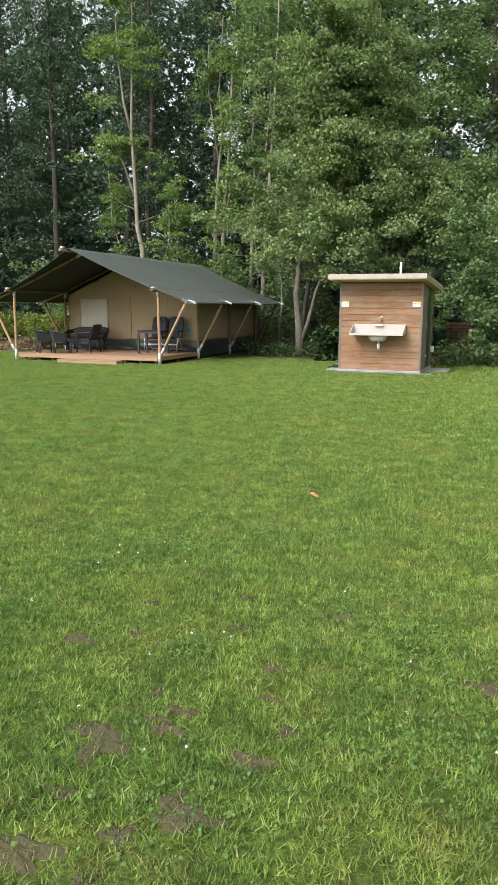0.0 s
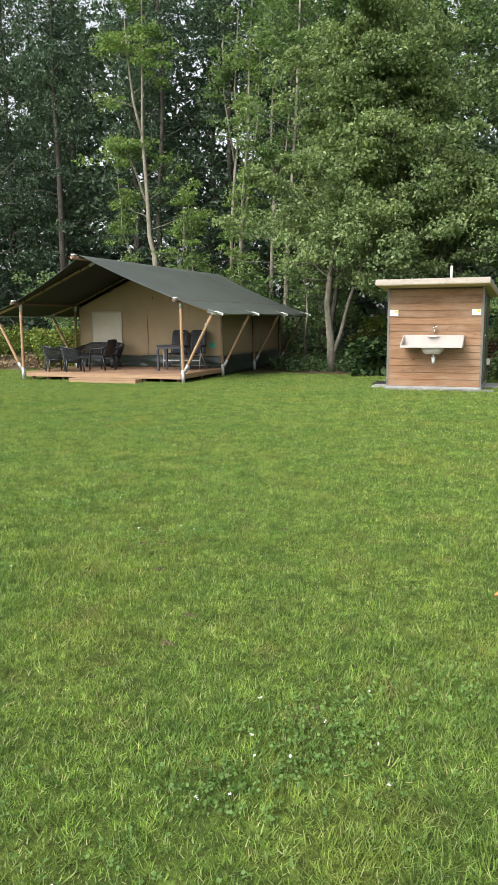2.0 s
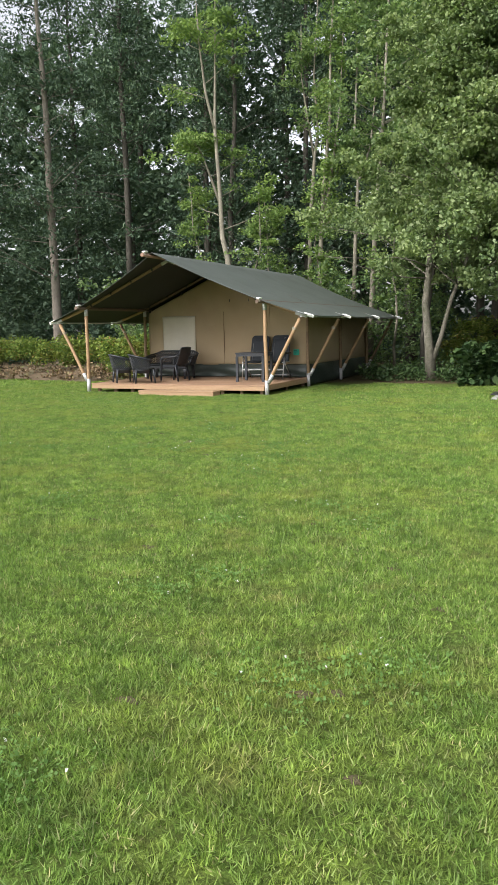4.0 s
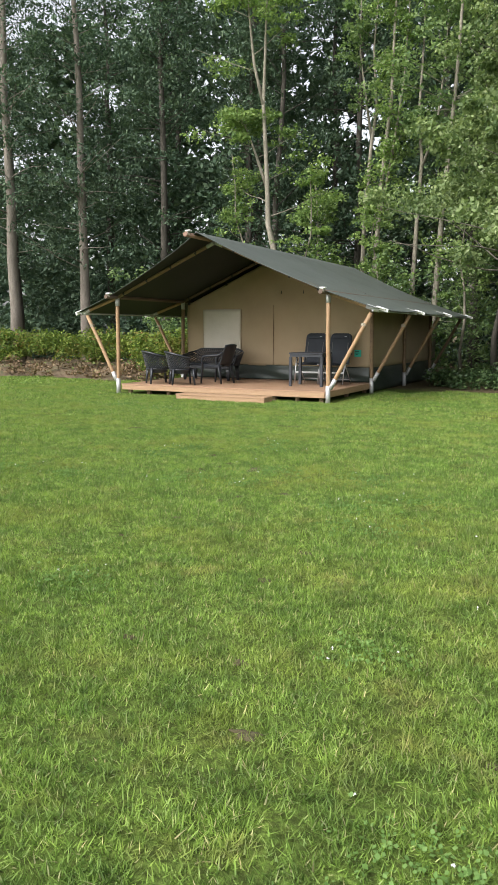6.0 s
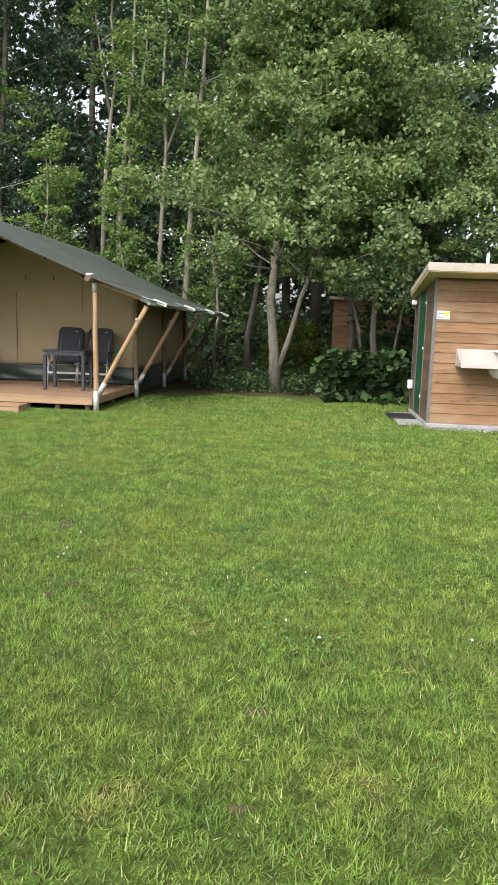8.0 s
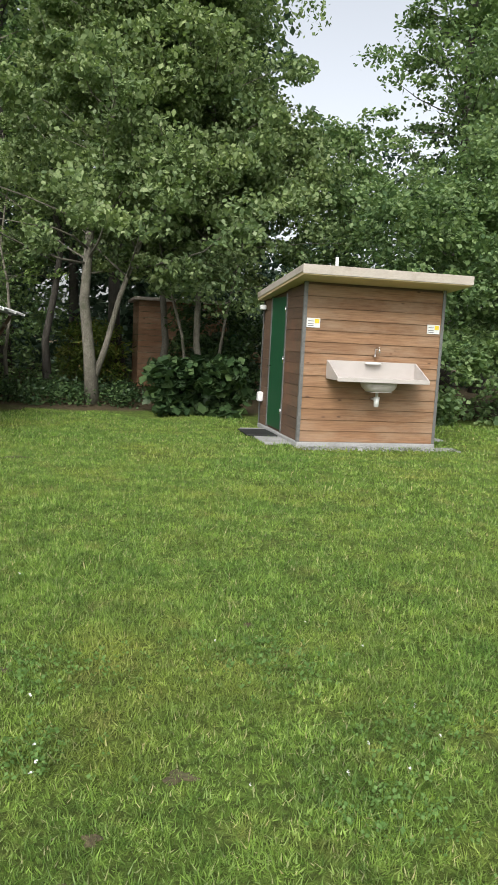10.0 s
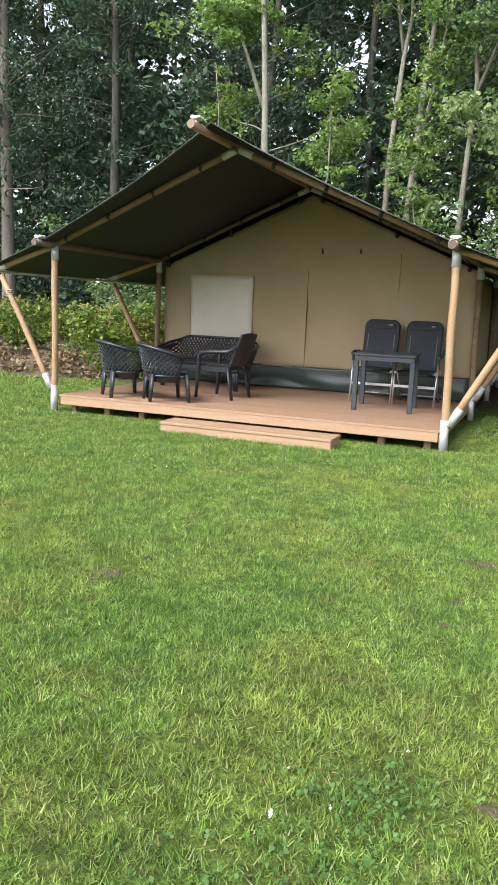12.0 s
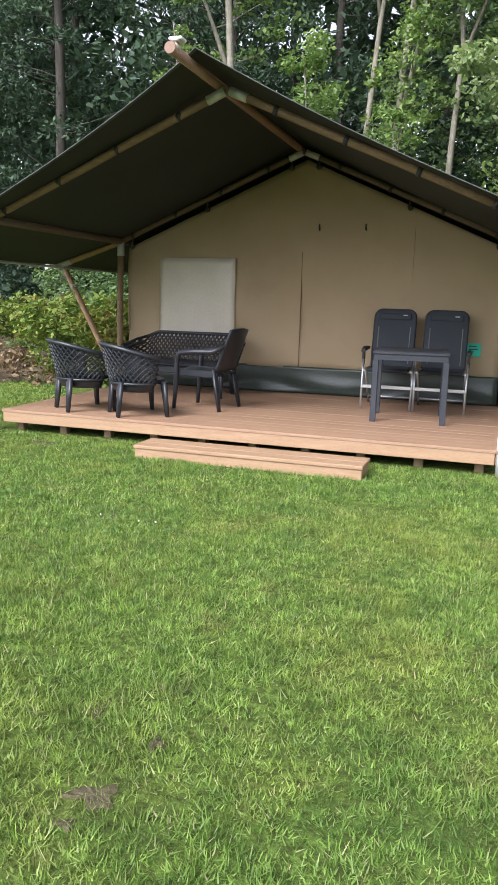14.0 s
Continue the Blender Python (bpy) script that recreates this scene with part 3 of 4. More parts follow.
def tub_chair(m, width=0.60, depth=0.56, group="lattice chairs", label="black plastic tub chair with lattice back"):
    ob = thing("lattice_armchair", label, "armchair", m, group)
    hw, hd = width / 2, depth / 2

    def path(u):
        a = math.pi * (-0.12 + 1.24 * u)      # from one arm round the back to the other
        x, y = hw * math.cos(a), -hd * math.sin(a)
        return x, y, 0.06 * math.cos(a), -0.09 * math.sin(a)

    def z_of(u):
        k = math.sin(math.pi * min(1, max(0, u)))
        return 0.335, 0.585 + 0.135 * k ** 1.2
    part("backrest", shell_lattice(path, z_of, 22, 5, 0.0105), M_PLASTIC, ob, "open diamond lattice")
    # solid lower part of the tub
    def low(u, v):
        x, y, ox, oy = path(u)
        return (x * (0.86 + 0.14 * v), y * (0.86 + 0.14 * v), 0.25 + 0.09 * v)
    part("tub", sheet(low, 32, 3, 0.012), M_PLASTIC, ob)
    rim = [(path(i / 32)[0] + path(i / 32)[2], path(i / 32)[1] + path(i / 32)[3], z_of(i / 32)[1]) for i in range(33)]
    bm = tube(bmesh.new(), rim, 0.024, 8)
    part("rim", bm, M_PLASTIC, ob)
    bm = bmesh.new()
    bmesh.ops.create_cone(bm, cap_ends=True, segments=28, radius1=hw * 0.93, radius2=hw * 0.97, depth=0.035, matrix=pose(0, 0, 0.355) @ Matrix.Diagonal((1, hd / hw, 1, 1)))
    part("seat", bm, M_PLASTIC, ob)
    for x, y in ((-0.24, 0.2), (0.24, 0.2), (-0.17, -0.22), (0.17, -0.22)):
        part("leg", tapered_leg((x * width / 0.6, y, 0.35), (x * 1.12 * width / 0.6, y * 1.15, 0.0), 0.058, 0.036), M_PLASTIC, ob)
    return ob


tub_chair(pose(-11.44, 17.88, DZ, 0, 0, -48))
tub_chair(pose(-12.09, 17.94, DZ, 0, 0, -40))

sofa = thing("lattice_sofa", "black plastic two-seat garden sofa with lattice back", "sofa", pose(-11.72, 19.62, DZ, 0, 0, 180))


def sofa_path(u):
    a = u * 2 - 1
    x = 0.68 * math.copysign(min(1, abs(a) * 1.25), a)
    y = -0.3 + 0.42 * max(0, abs(a) - 0.72) / 0.28
    return x, y, 0.08 * a, -0.13 * (1 - max(0, abs(a) - 0.72) / 0.28)


def sofa_z(u):
    a = abs(u * 2 - 1)
    return 0.37, 0.74 - 0.17 * max(0, a - 0.55) / 0.45


part("backrest", shell_lattice(sofa_path, sofa_z, 32, 5, 0.0125), M_PLASTIC, sofa, "open diamond lattice")
part("seat", boxed((-0.66, -0.3, 0.36), (0.66, 0.26, 0.41), 0.02), M_PLASTIC, sofa)
part("apron", boxed((-0.64, 0.235, 0.28), (0.64, 0.262, 0.359), 0.01), M_PLASTIC, sofa)
for x in (-0.58, 0.58):
    for y in (-0.24, 0.2):
        part("leg", tapered_leg((x, y, 0.37), (x * 1.04, y * 1.12, 0), 0.055, 0.034), M_PLASTIC, sofa)
    part("arm", tube(bmesh.new(), [(x * 1.15, -0.3, 0.6), (x * 1.17, 0.0, 0.58), (x * 1.15, 0.24, 0.55), (x * 1.1, 0.28, 0.4)], 0.028, 8), M_PLASTIC, sofa)

stack = thing("plastic_armchair", "black moulded plastic armchair with tall straight back", "armchair", pose(-10.98, 18.66, DZ, 0, 0, 84))
part("seat", sheet(lambda u, v: (-0.23 + 0.46 * u, -0.22 + 0.44 * v, 0.43 + 0.015 * math.cos(6 * (u - 0.5)) - 0.02 * (1 - v)), 10, 10, 0.02), M_PLASTIC, stack)


def tall_back(u, v):
    return (-0.23 + 0.46 * u - 0.02 * (u - 0.5) * v, -0.21 - 0.17 * v - 0.03 * math.sin(math.pi * u), 0.42 + 0.44 * v + 0.02 * math.sin(math.pi * u) * v)


part("backrest", sheet(tall_back, 12, 10, 0.022), M_PLASTIC, stack)
for s in (-1, 1):
    part("arm", tube(bmesh.new(), [(s * 0.24, -0.31, 0.70), (s * 0.28, -0.2, 0.635), (s * 0.29, 0.05, 0.625), (s * 0.285, 0.19, 0.61), (s * 0.28, 0.23, 0.55), (s * 0.27, 0.25, 0.25), (s * 0.275, 0.27, 0)], [0.022, 0.028, 0.03, 0.03, 0.028, 0.026, 0.02], 8), M_PLASTIC, stack)
    part("leg", tapered_leg((s * 0.22, -0.19, 0.44), (s * 0.25, -0.27, 0), 0.046, 0.026), M_PLASTIC, stack)
    part("seat_rail", boxed((s * 0.25 - 0.012, -0.2, 0.36), (s * 0.25 + 0.012, 0.22, 0.43), 0.006), M_PLASTIC, stack)

# ---- table and camping recliners ----
table = thing("garden_table", "square anthracite plastic garden table with straight legs", "table", pose(-8.82, 18.93, DZ, 0, 0, 5))
part("tabletop", boxed((-0.38, -0.36, 0.685), (0.38, 0.36, 0.72), 0.008), M_TABLE, table)
for lo, hi in (((-0.36, -0.345, 0.63), (0.36, -0.32, 0.684)), ((-0.36, 0.32, 0.63), (0.36, 0.345, 0.684)), ((-0.365, -0.319, 0.63), (-0.34, 0.319, 0.684)), ((0.34, -0.319, 0.63), (0.365, 0.319, 0.684))):
    part("apron", boxed(lo, hi), M_TABLE, table)
for sx in (-1, 1):
    for sy in (-1, 1):
        part("leg", boxed((sx * 0.345 - 0.03, sy * 0.325 - 0.03, 0), (sx * 0.345 + 0.03, sy * 0.325 + 0.03, 0.628), 0.005), M_TABLE, table)


def recliner(m):
    ob = thing("camping_recliner", "dark padded folding recliner with aluminium frame", "camping chair", m, "folding recliners")

    def cushion(w, h, p, tilt, thick):
        """A padded panel with rounded upper corners."""
        rc, low = 0.1, 0.03
        ring = [(-w / 2 + low, 0), (w / 2 - low, 0), (w / 2, low)]
        ring += [(w / 2 - rc + rc * math.cos(a), h - rc + rc * math.sin(a)) for a in [k * math.pi / 12 for k in range(7)]]
        ring += [(-w / 2 + rc + rc * math.cos(a), h - rc + rc * math.sin(a)) for a in [math.pi / 2 + k * math.pi / 12 for k in range(7)]]
        ring += [(-w / 2, low)]
        bm = bmesh.new()
        mid = Vector((0, h / 2))
        loops = []
        for k, y in ((0.93, -thick / 2), (1.0, -thick / 4), (1.0, thick / 4), (0.93, thick / 2)):
            loops.append([bm.verts.new((x * k, y, h / 2 + (z - h / 2) * (1 - (1 - k) * 0.7))) for x, z in ring])
        n = len(ring)
        for a, b in zip(loops, loops[1:]):
            for q in range(n):
                bm.faces.new((a[q], a[(q + 1) % n], b[(q + 1) % n], b[q])).smooth = True
        bm.faces.new(loops[0])
        bm.faces.new(loops[-1][::-1])
        bm.transform(pose(*p, tilt, 0, 0))
        return bm
    back = part("backrest", cushion(0.5, 0.72, (0, 0.16, 0.43), -16, 0.055), M_MESHFAB, ob, "dark padded mesh backrest")
    part("headrest", box(bmesh.new(), (-0.19, -0.045, 0.58), (0.19, -0.02, 0.66), 0.012, pose(0, 0.16, 0.43, -16, 0, 0)), M_MESHFAB, back)
    part("maker_mark", boxed((0.09, -0.050, 0.63), (0.14, -0.0465, 0.64), 0, pose(0, 0.16, 0.43, -16, 0, 0)), M_SLEEVE, back, "small pale mark")
    part("seat", box(bmesh.new(), (-0.235, -0.32, 0.42), (0.235, 0.17, 0.465), 0.018), M_MESHFAB, ob)
    for s in (-1, 1):
        x = s * 0.185
        part("back_tube", box(bmesh.new(), (x - 0.006, -0.038, 0.06), (x + 0.006, -0.028, 0.5), 0.003, pose(0, 0.16, 0.43, -16, 0, 0)), M_TRIM, ob, "aluminium side strip of the backrest")
        part("armrest", tube(bmesh.new(), [(s * 0.285, -0.27, 0.655), (s * 0.29, -0.1, 0.67), (s * 0.285, 0.2, 0.665)], [0.024, 0.03, 0.022], 8), M_STRAP, ob, "black plastic armrest")
        part("front_leg", bar((s * 0.285, -0.2, 0.645), (s * 0.275, -0.34, 0), 0.013), M_ALU, ob)
        part("rear_leg", bar((s * 0.262, -0.18, 0.45), (s * 0.262, 0.3, 0), 0.013), M_ALU, ob)
        part("side_rail", bar((s * 0.262, -0.32, 0.44), (s * 0.262, 0.2, 0.44), 0.013), M_ALU, ob)
        part("hinge", boxed((s * 0.285 - 0.015, -0.23, 0.5), (s * 0.285 + 0.015, -0.17, 0.64), 0.006), M_STRAP, ob)
    part("cross_bar", boxed((-0.27, -0.30, 0.235), (0.27, -0.285, 0.275), 0.004), M_ALU, ob)
    part("cross_bar", bar((-0.262, 0.2, 0.09), (0.262, 0.2, 0.09), 0.012), M_ALU, ob)
    return ob


first = recliner(pose(-9.15, 19.78, DZ, 0, 0, 2))
copy_thing(first, pose(-8.56, 19.80, DZ, 0, 0, 1))

sign = thing("paper_notice", "small turquoise notice with dark lettering on the canvas", "notice")
part("card", boxed((-8.33, WALL_Y - 0.055, 0.815), (-8.17, WALL_Y - 0.046, 0.97)), M_TURQ, sign)
for z, x0, x1 in ((0.93, -8.31, -8.22), (0.895, -8.31, -8.2), (0.865, -8.3, -8.25)):
    part("text_line", boxed((x0, WALL_Y - 0.059, z), (x1, WALL_Y - 0.0555, z + 0.012)), M_INK, sign)

# ---- wash shed ----
SX0, SX1, SY0, SY1, SH = -2.485, -0.375, 17.37, 19.62, 2.28
shed = thing("wash_shed", "small larch-clad sanitary shed with flat roof and green doors", "shed")


def shed_top(y):
    return SH + 0.05 - 0.08 * (y - SY0)


bm = bmesh.new()
vs = [bm.verts.new(p) for p in ((SX0 + 0.025, SY0 + 0.025, 0.06), (SX1 - 0.025, SY0 + 0.025, 0.06), (SX1 - 0.025, SY1 - 0.025, 0.06), (SX0 + 0.025, SY1 - 0.025, 0.06),
      (SX0 + 0.025, SY0 + 0.025, shed_top(SY0)), (SX1 - 0.025, SY0 + 0.025, shed_top(SY0)), (SX1 - 0.025, SY1 - 0.025, shed_top(SY1)), (SX0 + 0.025, SY1 - 0.025, shed_top(SY1)))]
for f in ((0, 3, 2, 1), (4, 5, 6, 7), (0, 1, 5, 4), (1, 2, 6, 5), (2, 3, 7, 6), (3, 0, 4, 7)):
    bm.faces.new([vs[i] for i in f])
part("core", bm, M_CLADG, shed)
part("plinth", boxed((SX0 - 0.02, SY0 - 0.03, -0.03), (SX1 + 0.02, SY1 + 0.02, 0.075), 0.012), M_CONC, shed, "grey concrete plinth")
ROWS_N, RH = 14, 0.1575
for k in range(ROWS_N):
    z = 0.08 + k * RH
    bm = bmesh.new()
    h = min(RH - 0.005, shed_top(SY0) - z)
    v = [bm.verts.new(p) for p in ((SX0 + 0.012, SY0 - 0.006, z), (SX1 - 0.012, SY0 - 0.006, z), (SX1 - 0.012, SY0 + 0.006, z + h), (SX0 + 0.012, SY0 + 0.006, z + h),
         (SX0 + 0.012, SY0 + 0.024, z), (SX1 - 0.012, SY0 + 0.024, z), (SX1 - 0.012, SY0 + 0.024, z + h), (SX0 + 0.012, SY0 + 0.024, z + h))]
    for f in ((0, 1, 2, 3), (5, 4, 7, 6), (1, 5, 6, 2), (4, 0, 3, 7), (3, 2, 6, 7), (4, 5, 1, 0)):
        bm.faces.new([v[i] for i in f])
    part("board", bm, M_CLAD, shed)
    # left boards take the shade-darkened copy, right boards the plain one
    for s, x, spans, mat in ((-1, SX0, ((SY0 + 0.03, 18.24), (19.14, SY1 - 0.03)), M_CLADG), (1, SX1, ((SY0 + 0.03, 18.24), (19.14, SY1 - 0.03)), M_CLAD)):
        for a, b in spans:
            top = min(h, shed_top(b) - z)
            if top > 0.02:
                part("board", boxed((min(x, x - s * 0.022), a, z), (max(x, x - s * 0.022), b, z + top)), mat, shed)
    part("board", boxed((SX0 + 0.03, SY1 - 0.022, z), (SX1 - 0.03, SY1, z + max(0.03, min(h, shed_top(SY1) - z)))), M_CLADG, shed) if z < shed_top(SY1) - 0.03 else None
for x in (SX0, SX1):
    for y in (SY0, SY1):
        sx, sy = (-1 if x == SX0 else 1), (-1 if y == SY0 else 1)
        bm = boxed((min(x + sx * 0.012, x - sx * 0.03), y + sy * 0.01 - 0.003, 0.076), (max(x + sx * 0.012, x - sx * 0.03), y + sy * 0.01 + 0.003, shed_top(y) - 0.01))
        box(bm, (x + sx * 0.015 - 0.003, min(y + sy * 0.007, y - sy * 0.04), 0.076), (x + sx * 0.015 + 0.003, max(y + sy * 0.007, y - sy * 0.04), shed_top(y) - 0.01))
        part("corner_trim", bm, M_TRIM, shed)
for s, x in ((-1, SX0), (1, SX1)):
    lo, hi = min(x, x - s * 0.02), max(x, x - s * 0.02)
    door = part("door", boxed((lo + s * 0.004, 18.29, 0.12), (hi + s * 0.004, 19.09, 2.15), 0.003), M_GREEN, shed, "dark green painted door")
    for y0, y1 in ((18.243, 18.287), (19.093, 19.137)):
        part("door_frame", boxed((min(x - s * 0.02, x + s * 0.012), y0, 0.08), (max(x - s * 0.02, x + s * 0.012), y1, 2.19)), M_TRIM, shed)
    part("door_handle", tube(bmesh.new(), [(x + s * 0.01, 19.0, 1.08), (x + s * 0.06, 19.0, 1.08), (x + s * 0.065, 18.88, 1.08)], 0.01, 8), M_CHROME, door, "chrome lever handle")
    for z in (0.35, 1.15, 1.9):
        part("hinge", bar((x + s * 0.012, 18.29, z), (x + s * 0.012, 18.29, z + 0.1), 0.012, 8), M_CHROME, door)
# roof slab with overhang
RX0, RX1, RY0, RY1 = -2.70, -0.23, 16.84, 19.68


def rz(y):
    return 2.485 - 0.08 * (y - RY0)


def slab(x0, x1, y0, y1, lo, hi):
    bm = bmesh.new()
    k = 0.034 * (y1 - y0)      # the roof sits a little askew
    v = [bm.verts.new(p) for p in ((x0, y0, rz(y0) + lo), (x1, y0, rz(y0) + lo), (x1 + k, y1, rz(y1) + lo), (x0 + k, y1, rz(y1) + lo), (x0, y0, rz(y0) + hi), (x1, y0, rz(y0) + hi), (x1 + k, y1, rz(y1) + hi), (x0 + k, y1, rz(y1) + hi))]
    for f in ((0, 3, 2, 1), (4, 5, 6, 7), (0, 1, 5, 4), (1, 2, 6, 5), (2, 3, 7, 6), (3, 0, 4, 7)):
        bm.faces.new([v[i] for i in f])
    bmesh.ops.bevel(bm, geom=bm.edges[:], offset=0.004, segments=1, affect="EDGES")
    return bm


roof = part("roof", slab(RX0 + 0.012, RX1 - 0.012, RY0 + 0.012, RY1 - 0.012, -0.125, -0.012), M_SOFFIT, shed)
part("roof_felt", slab(RX0 + 0.024, RX1 - 0.024, RY0 + 0.024, RY1 - 0.02, -0.01, 0.003), M_CONC, roof)
part("fascia", slab(RX0, RX1, RY0, RY0 + 0.01, -0.112, 0.01), M_ROOFEDGE, roof, "greyed fascia board")
part("fascia", slab(RX0, RX0 + 0.01, RY0 + 0.012, RY1, -0.085, 0.01), M_ROOFEDGE, roof)
part("fascia", slab(RX1 - 0.01, RX1, RY0 + 0.012, RY1, -0.075, 0.01), M_ROOFEDGE, roof)
part("vent_pipe", bar((-1.3, 19.5, 2.2), (-1.3, 19.5, 2.92), 0.028), M_WHITE, shed, "white plastic vent pipe")
lamp = part("lamp", boxed((SX0 - 0.1, 19.45, 1.98), (SX0 - 0.01, 19.57, 2.06), 0.012), M_WHITE, shed, "small white outdoor lamp")
part("socket_box", boxed((SX0 - 0.09, 19.40, 0.46), (SX0 + 0.0, 19.52, 0.62), 0.015), M_WHITE, shed, "white socket box")
part("socket_box", boxed((SX1, 19.40, 0.46), (SX1 + 0.09, 19.52, 0.62), 0.015), M_WHITE, shed, "white socket box")
tagged(part("doorstep_slab", boxed((SX0 - 0.42, 17.55, -0.03), (SX0 - 0.024, 19.25, 0.03), 0.01), M_CONC), "flat concrete slab before the green shed door", "paving slab")
tagged(part("doormat", boxed((SX0 - 0.52, 18.2, 0.03), (SX0 - 0.05, 18.95, 0.05), 0.008), M_STRAP), "black rubber mat before the shed door", "doormat")
tagged(part("doorstep_slab", boxed((SX1 + 0.03, 18.15, -0.02), (SX1 + 0.6, 19.25, 0.03), 0.01), M_CONC), "flat concrete slab before the shed door", "paving slab")

tagged(raw_mesh("gravel_strip", leaf_quads(np.stack([RNG.uniform(SX0 - 0.05, SX1 + 0.3, 2600), SY0 - 0.03 - np.abs(RNG.normal(0, 0.13, 2600)), RNG.uniform(0.004, 0.022, 2600)], 1), 0.035, 0.0, 0.8), 4, M_CONC), "pale gravel and dead grass along the shed plinth", "gravel", kind="stuff")

# washing trough on the front wall
sink = thing("wash_trough", "pale wall-hung washing trough with bowl and tap", "sink")
WX0, WX1, WY = -2.12, -0.76, SY0 - 0.008
part("back_splash", boxed((WX0, WY - 0.02, 1.0), (WX1, WY, 1.25), 0.004), M_SINK, sink)
bm = bmesh.new()
BX0, BX1, BY0, BY1 = -1.66, -1.18, WY - 0.42, WY - 0.1
for lo, hi in (((WX0, WY - 0.48, 0.99), (BX0, WY - 0.021, 1.02)), ((BX1, WY - 0.48, 0.99), (WX1, WY - 0.021, 1.02)), ((BX0, WY - 0.48, 0.99), (BX1, BY0, 1.02)), ((BX0, BY1, 0.99), (BX1, WY - 0.021, 1.02))):
    box(bm, lo, hi)
part("drainer", bm, M_SINK, sink)
part("front_lip", boxed((WX0, WY - 0.5, 0.975), (WX1, WY - 0.481, 1.035), 0.005), M_SINK, sink)
for x in (WX0, WX1 - 0.018):
    bm = bmesh.new()
    a = [bm.verts.new((x, y, z)) for y, z in ((WY - 0.022, 1.021), (WY - 0.48, 1.021), (WY - 0.48, 1.036), (WY - 0.022, 1.25))]
    f = bm.faces.new(a)
    e = bmesh.ops.extrude_face_region(bm, geom=[f])
    bmesh.ops.translate(bm, vec=(0.018, 0, 0), verts=[g for g in e["geom"] if isinstance(g, bmesh.types.BMVert)])
    part("end_splash", bm, M_SINK, sink)


def bowl(u, v):
    a = 2 * math.pi * u
    k = 1 - 0.35 * v ** 3
    cx, cy = (BX0 + BX1) / 2, (BY0 + BY1) / 2
    ex, ey = (BX1 - BX0) / 2 + 0.01, (BY1 - BY0) / 2 + 0.01
    c, s = math.cos(a), math.sin(a)
    return (cx + ex * k * math.copysign(abs(c) ** 0.6, c), cy + ey * k * math.copysign(abs(s) ** 0.6, s), 0.99 - 0.15 * v)


bm = sheet(bowl, 28, 8, 0.006)
box(bm, (BX0 + 0.08, BY0 + 0.05, 0.835), (BX1 - 0.08, BY1 - 0.05, 0.845))
part("bowl", bm, M_SINK, sink)
tap = part("tap", tube(bmesh.new(), [(-1.42, WY, 1.33), (-1.42, WY - 0.06, 1.33), (-1.42, WY - 0.06, 1.43), (-1.42, WY - 0.1, 1.46), (-1.42, WY - 0.2, 1.43), (-1.42, WY - 0.21, 1.38)], 0.014, 8), M_CHROME, sink, "chrome swan-neck tap")
part("knob", bar((-1.42, WY - 0.06, 1.43), (-1.36, WY - 0.06, 1.45), 0.012), M_WHITE, tap)
bm = bmesh.new()
bmesh.ops.create_uvsphere(bm, u_segments=20, v_segments=8, radius=1, matrix=pose(-1.44, WY - 0.06, 1.225) @ Matrix.Diagonal((0.13, 0.055, 0.022, 1)))
part("soap_dish", bm, M_WHITE, sink, "white oval soap dish")
bm = bar((-1.41, WY - 0.2, 0.84), (-1.41, WY - 0.2, 0.76), 0.02)
tube(bm, [(-1.41, WY - 0.2, 0.76), (-1.41, WY - 0.2, 0.62)], [0.045, 0.032], 12)
tube(bm, [(-1.41, WY - 0.2, 0.72), (-1.41, WY, 0.72)], 0.016, 8)
part("drain_trap", bm, M_WHITE, sink, "white plastic drain trap")
for x in (-2.45, -0.62):
    lab = thing("wall_notice", "small white printed notice with a yellow corner", "notice", group="shed notices")
    part("card", boxed((x, SY0 - 0.016, 1.69), (x + 0.195, SY0 - 0.0075, 1.82)), M_WHITE, lab)
    part("print_block", boxed((x + 0.115, SY0 - 0.019, 1.75), (x + 0.18, SY0 - 0.0165, 1.81)), M_YELLOW, lab)
    for z in (1.71, 1.735, 1.775):
        part("text_line", boxed((x + 0.015, SY0 - 0.019, z), (x + 0.1, SY0 - 0.0165, z + 0.007)), M_INK, lab)

# ---- second shed among the trees ----
hut = thing("timber_hut", "brown timber hut half hidden behind the trees", "shed")
for k in range(15):
    part("board", boxed((-3.85, 28.3, 0.02 + k * 0.16), (-1.3, 28.33, 0.172 + k * 0.16)), M_CLAD, hut)
    part("board", boxed((-3.85, 28.33, 0.02 + k * 0.16), (-3.82, 30.3, 0.172 + k * 0.16)), M_CLAD, hut)
part("roof", boxed((-4.0, 28.1, 2.4), (-1.2, 30.5, 2.49), 0.01), M_ROOFEDGE, hut)
part("door", boxed((-1.29, 28.3, 0.05), (-0.92, 28.34, 2.3), 0.004), M_GREEN, hut, "green painted door")
logs = thing("log_pile", "stack of pale split logs beside the hut", "log pile")
for k in range(9):
    for i in range(7):
        x, z = -0.83 + i * 0.13 + 0.06 * (k % 2), 0.07 + k * 0.125
        part("log", bar((x, 28.1 + random.uniform(-0.03, 0.03), z), (x, 28.5, z), random.uniform(0.05, 0.064), 7), M_FASCIA, logs)


# ---- trees ----
def limb_points(p, d, length, n, bend, rise=0.0):
    pts, d, p = [Vector(p)], Vector(d).normalized(), Vector(p)
    for _ in range(n):
        d = (d + Vector((random.gauss(0, bend), random.gauss(0, bend), random.gauss(0, bend) * 0.6 + rise))).normalized()
        p = p + d * (length / n)
        pts.append(p.copy())
    return pts


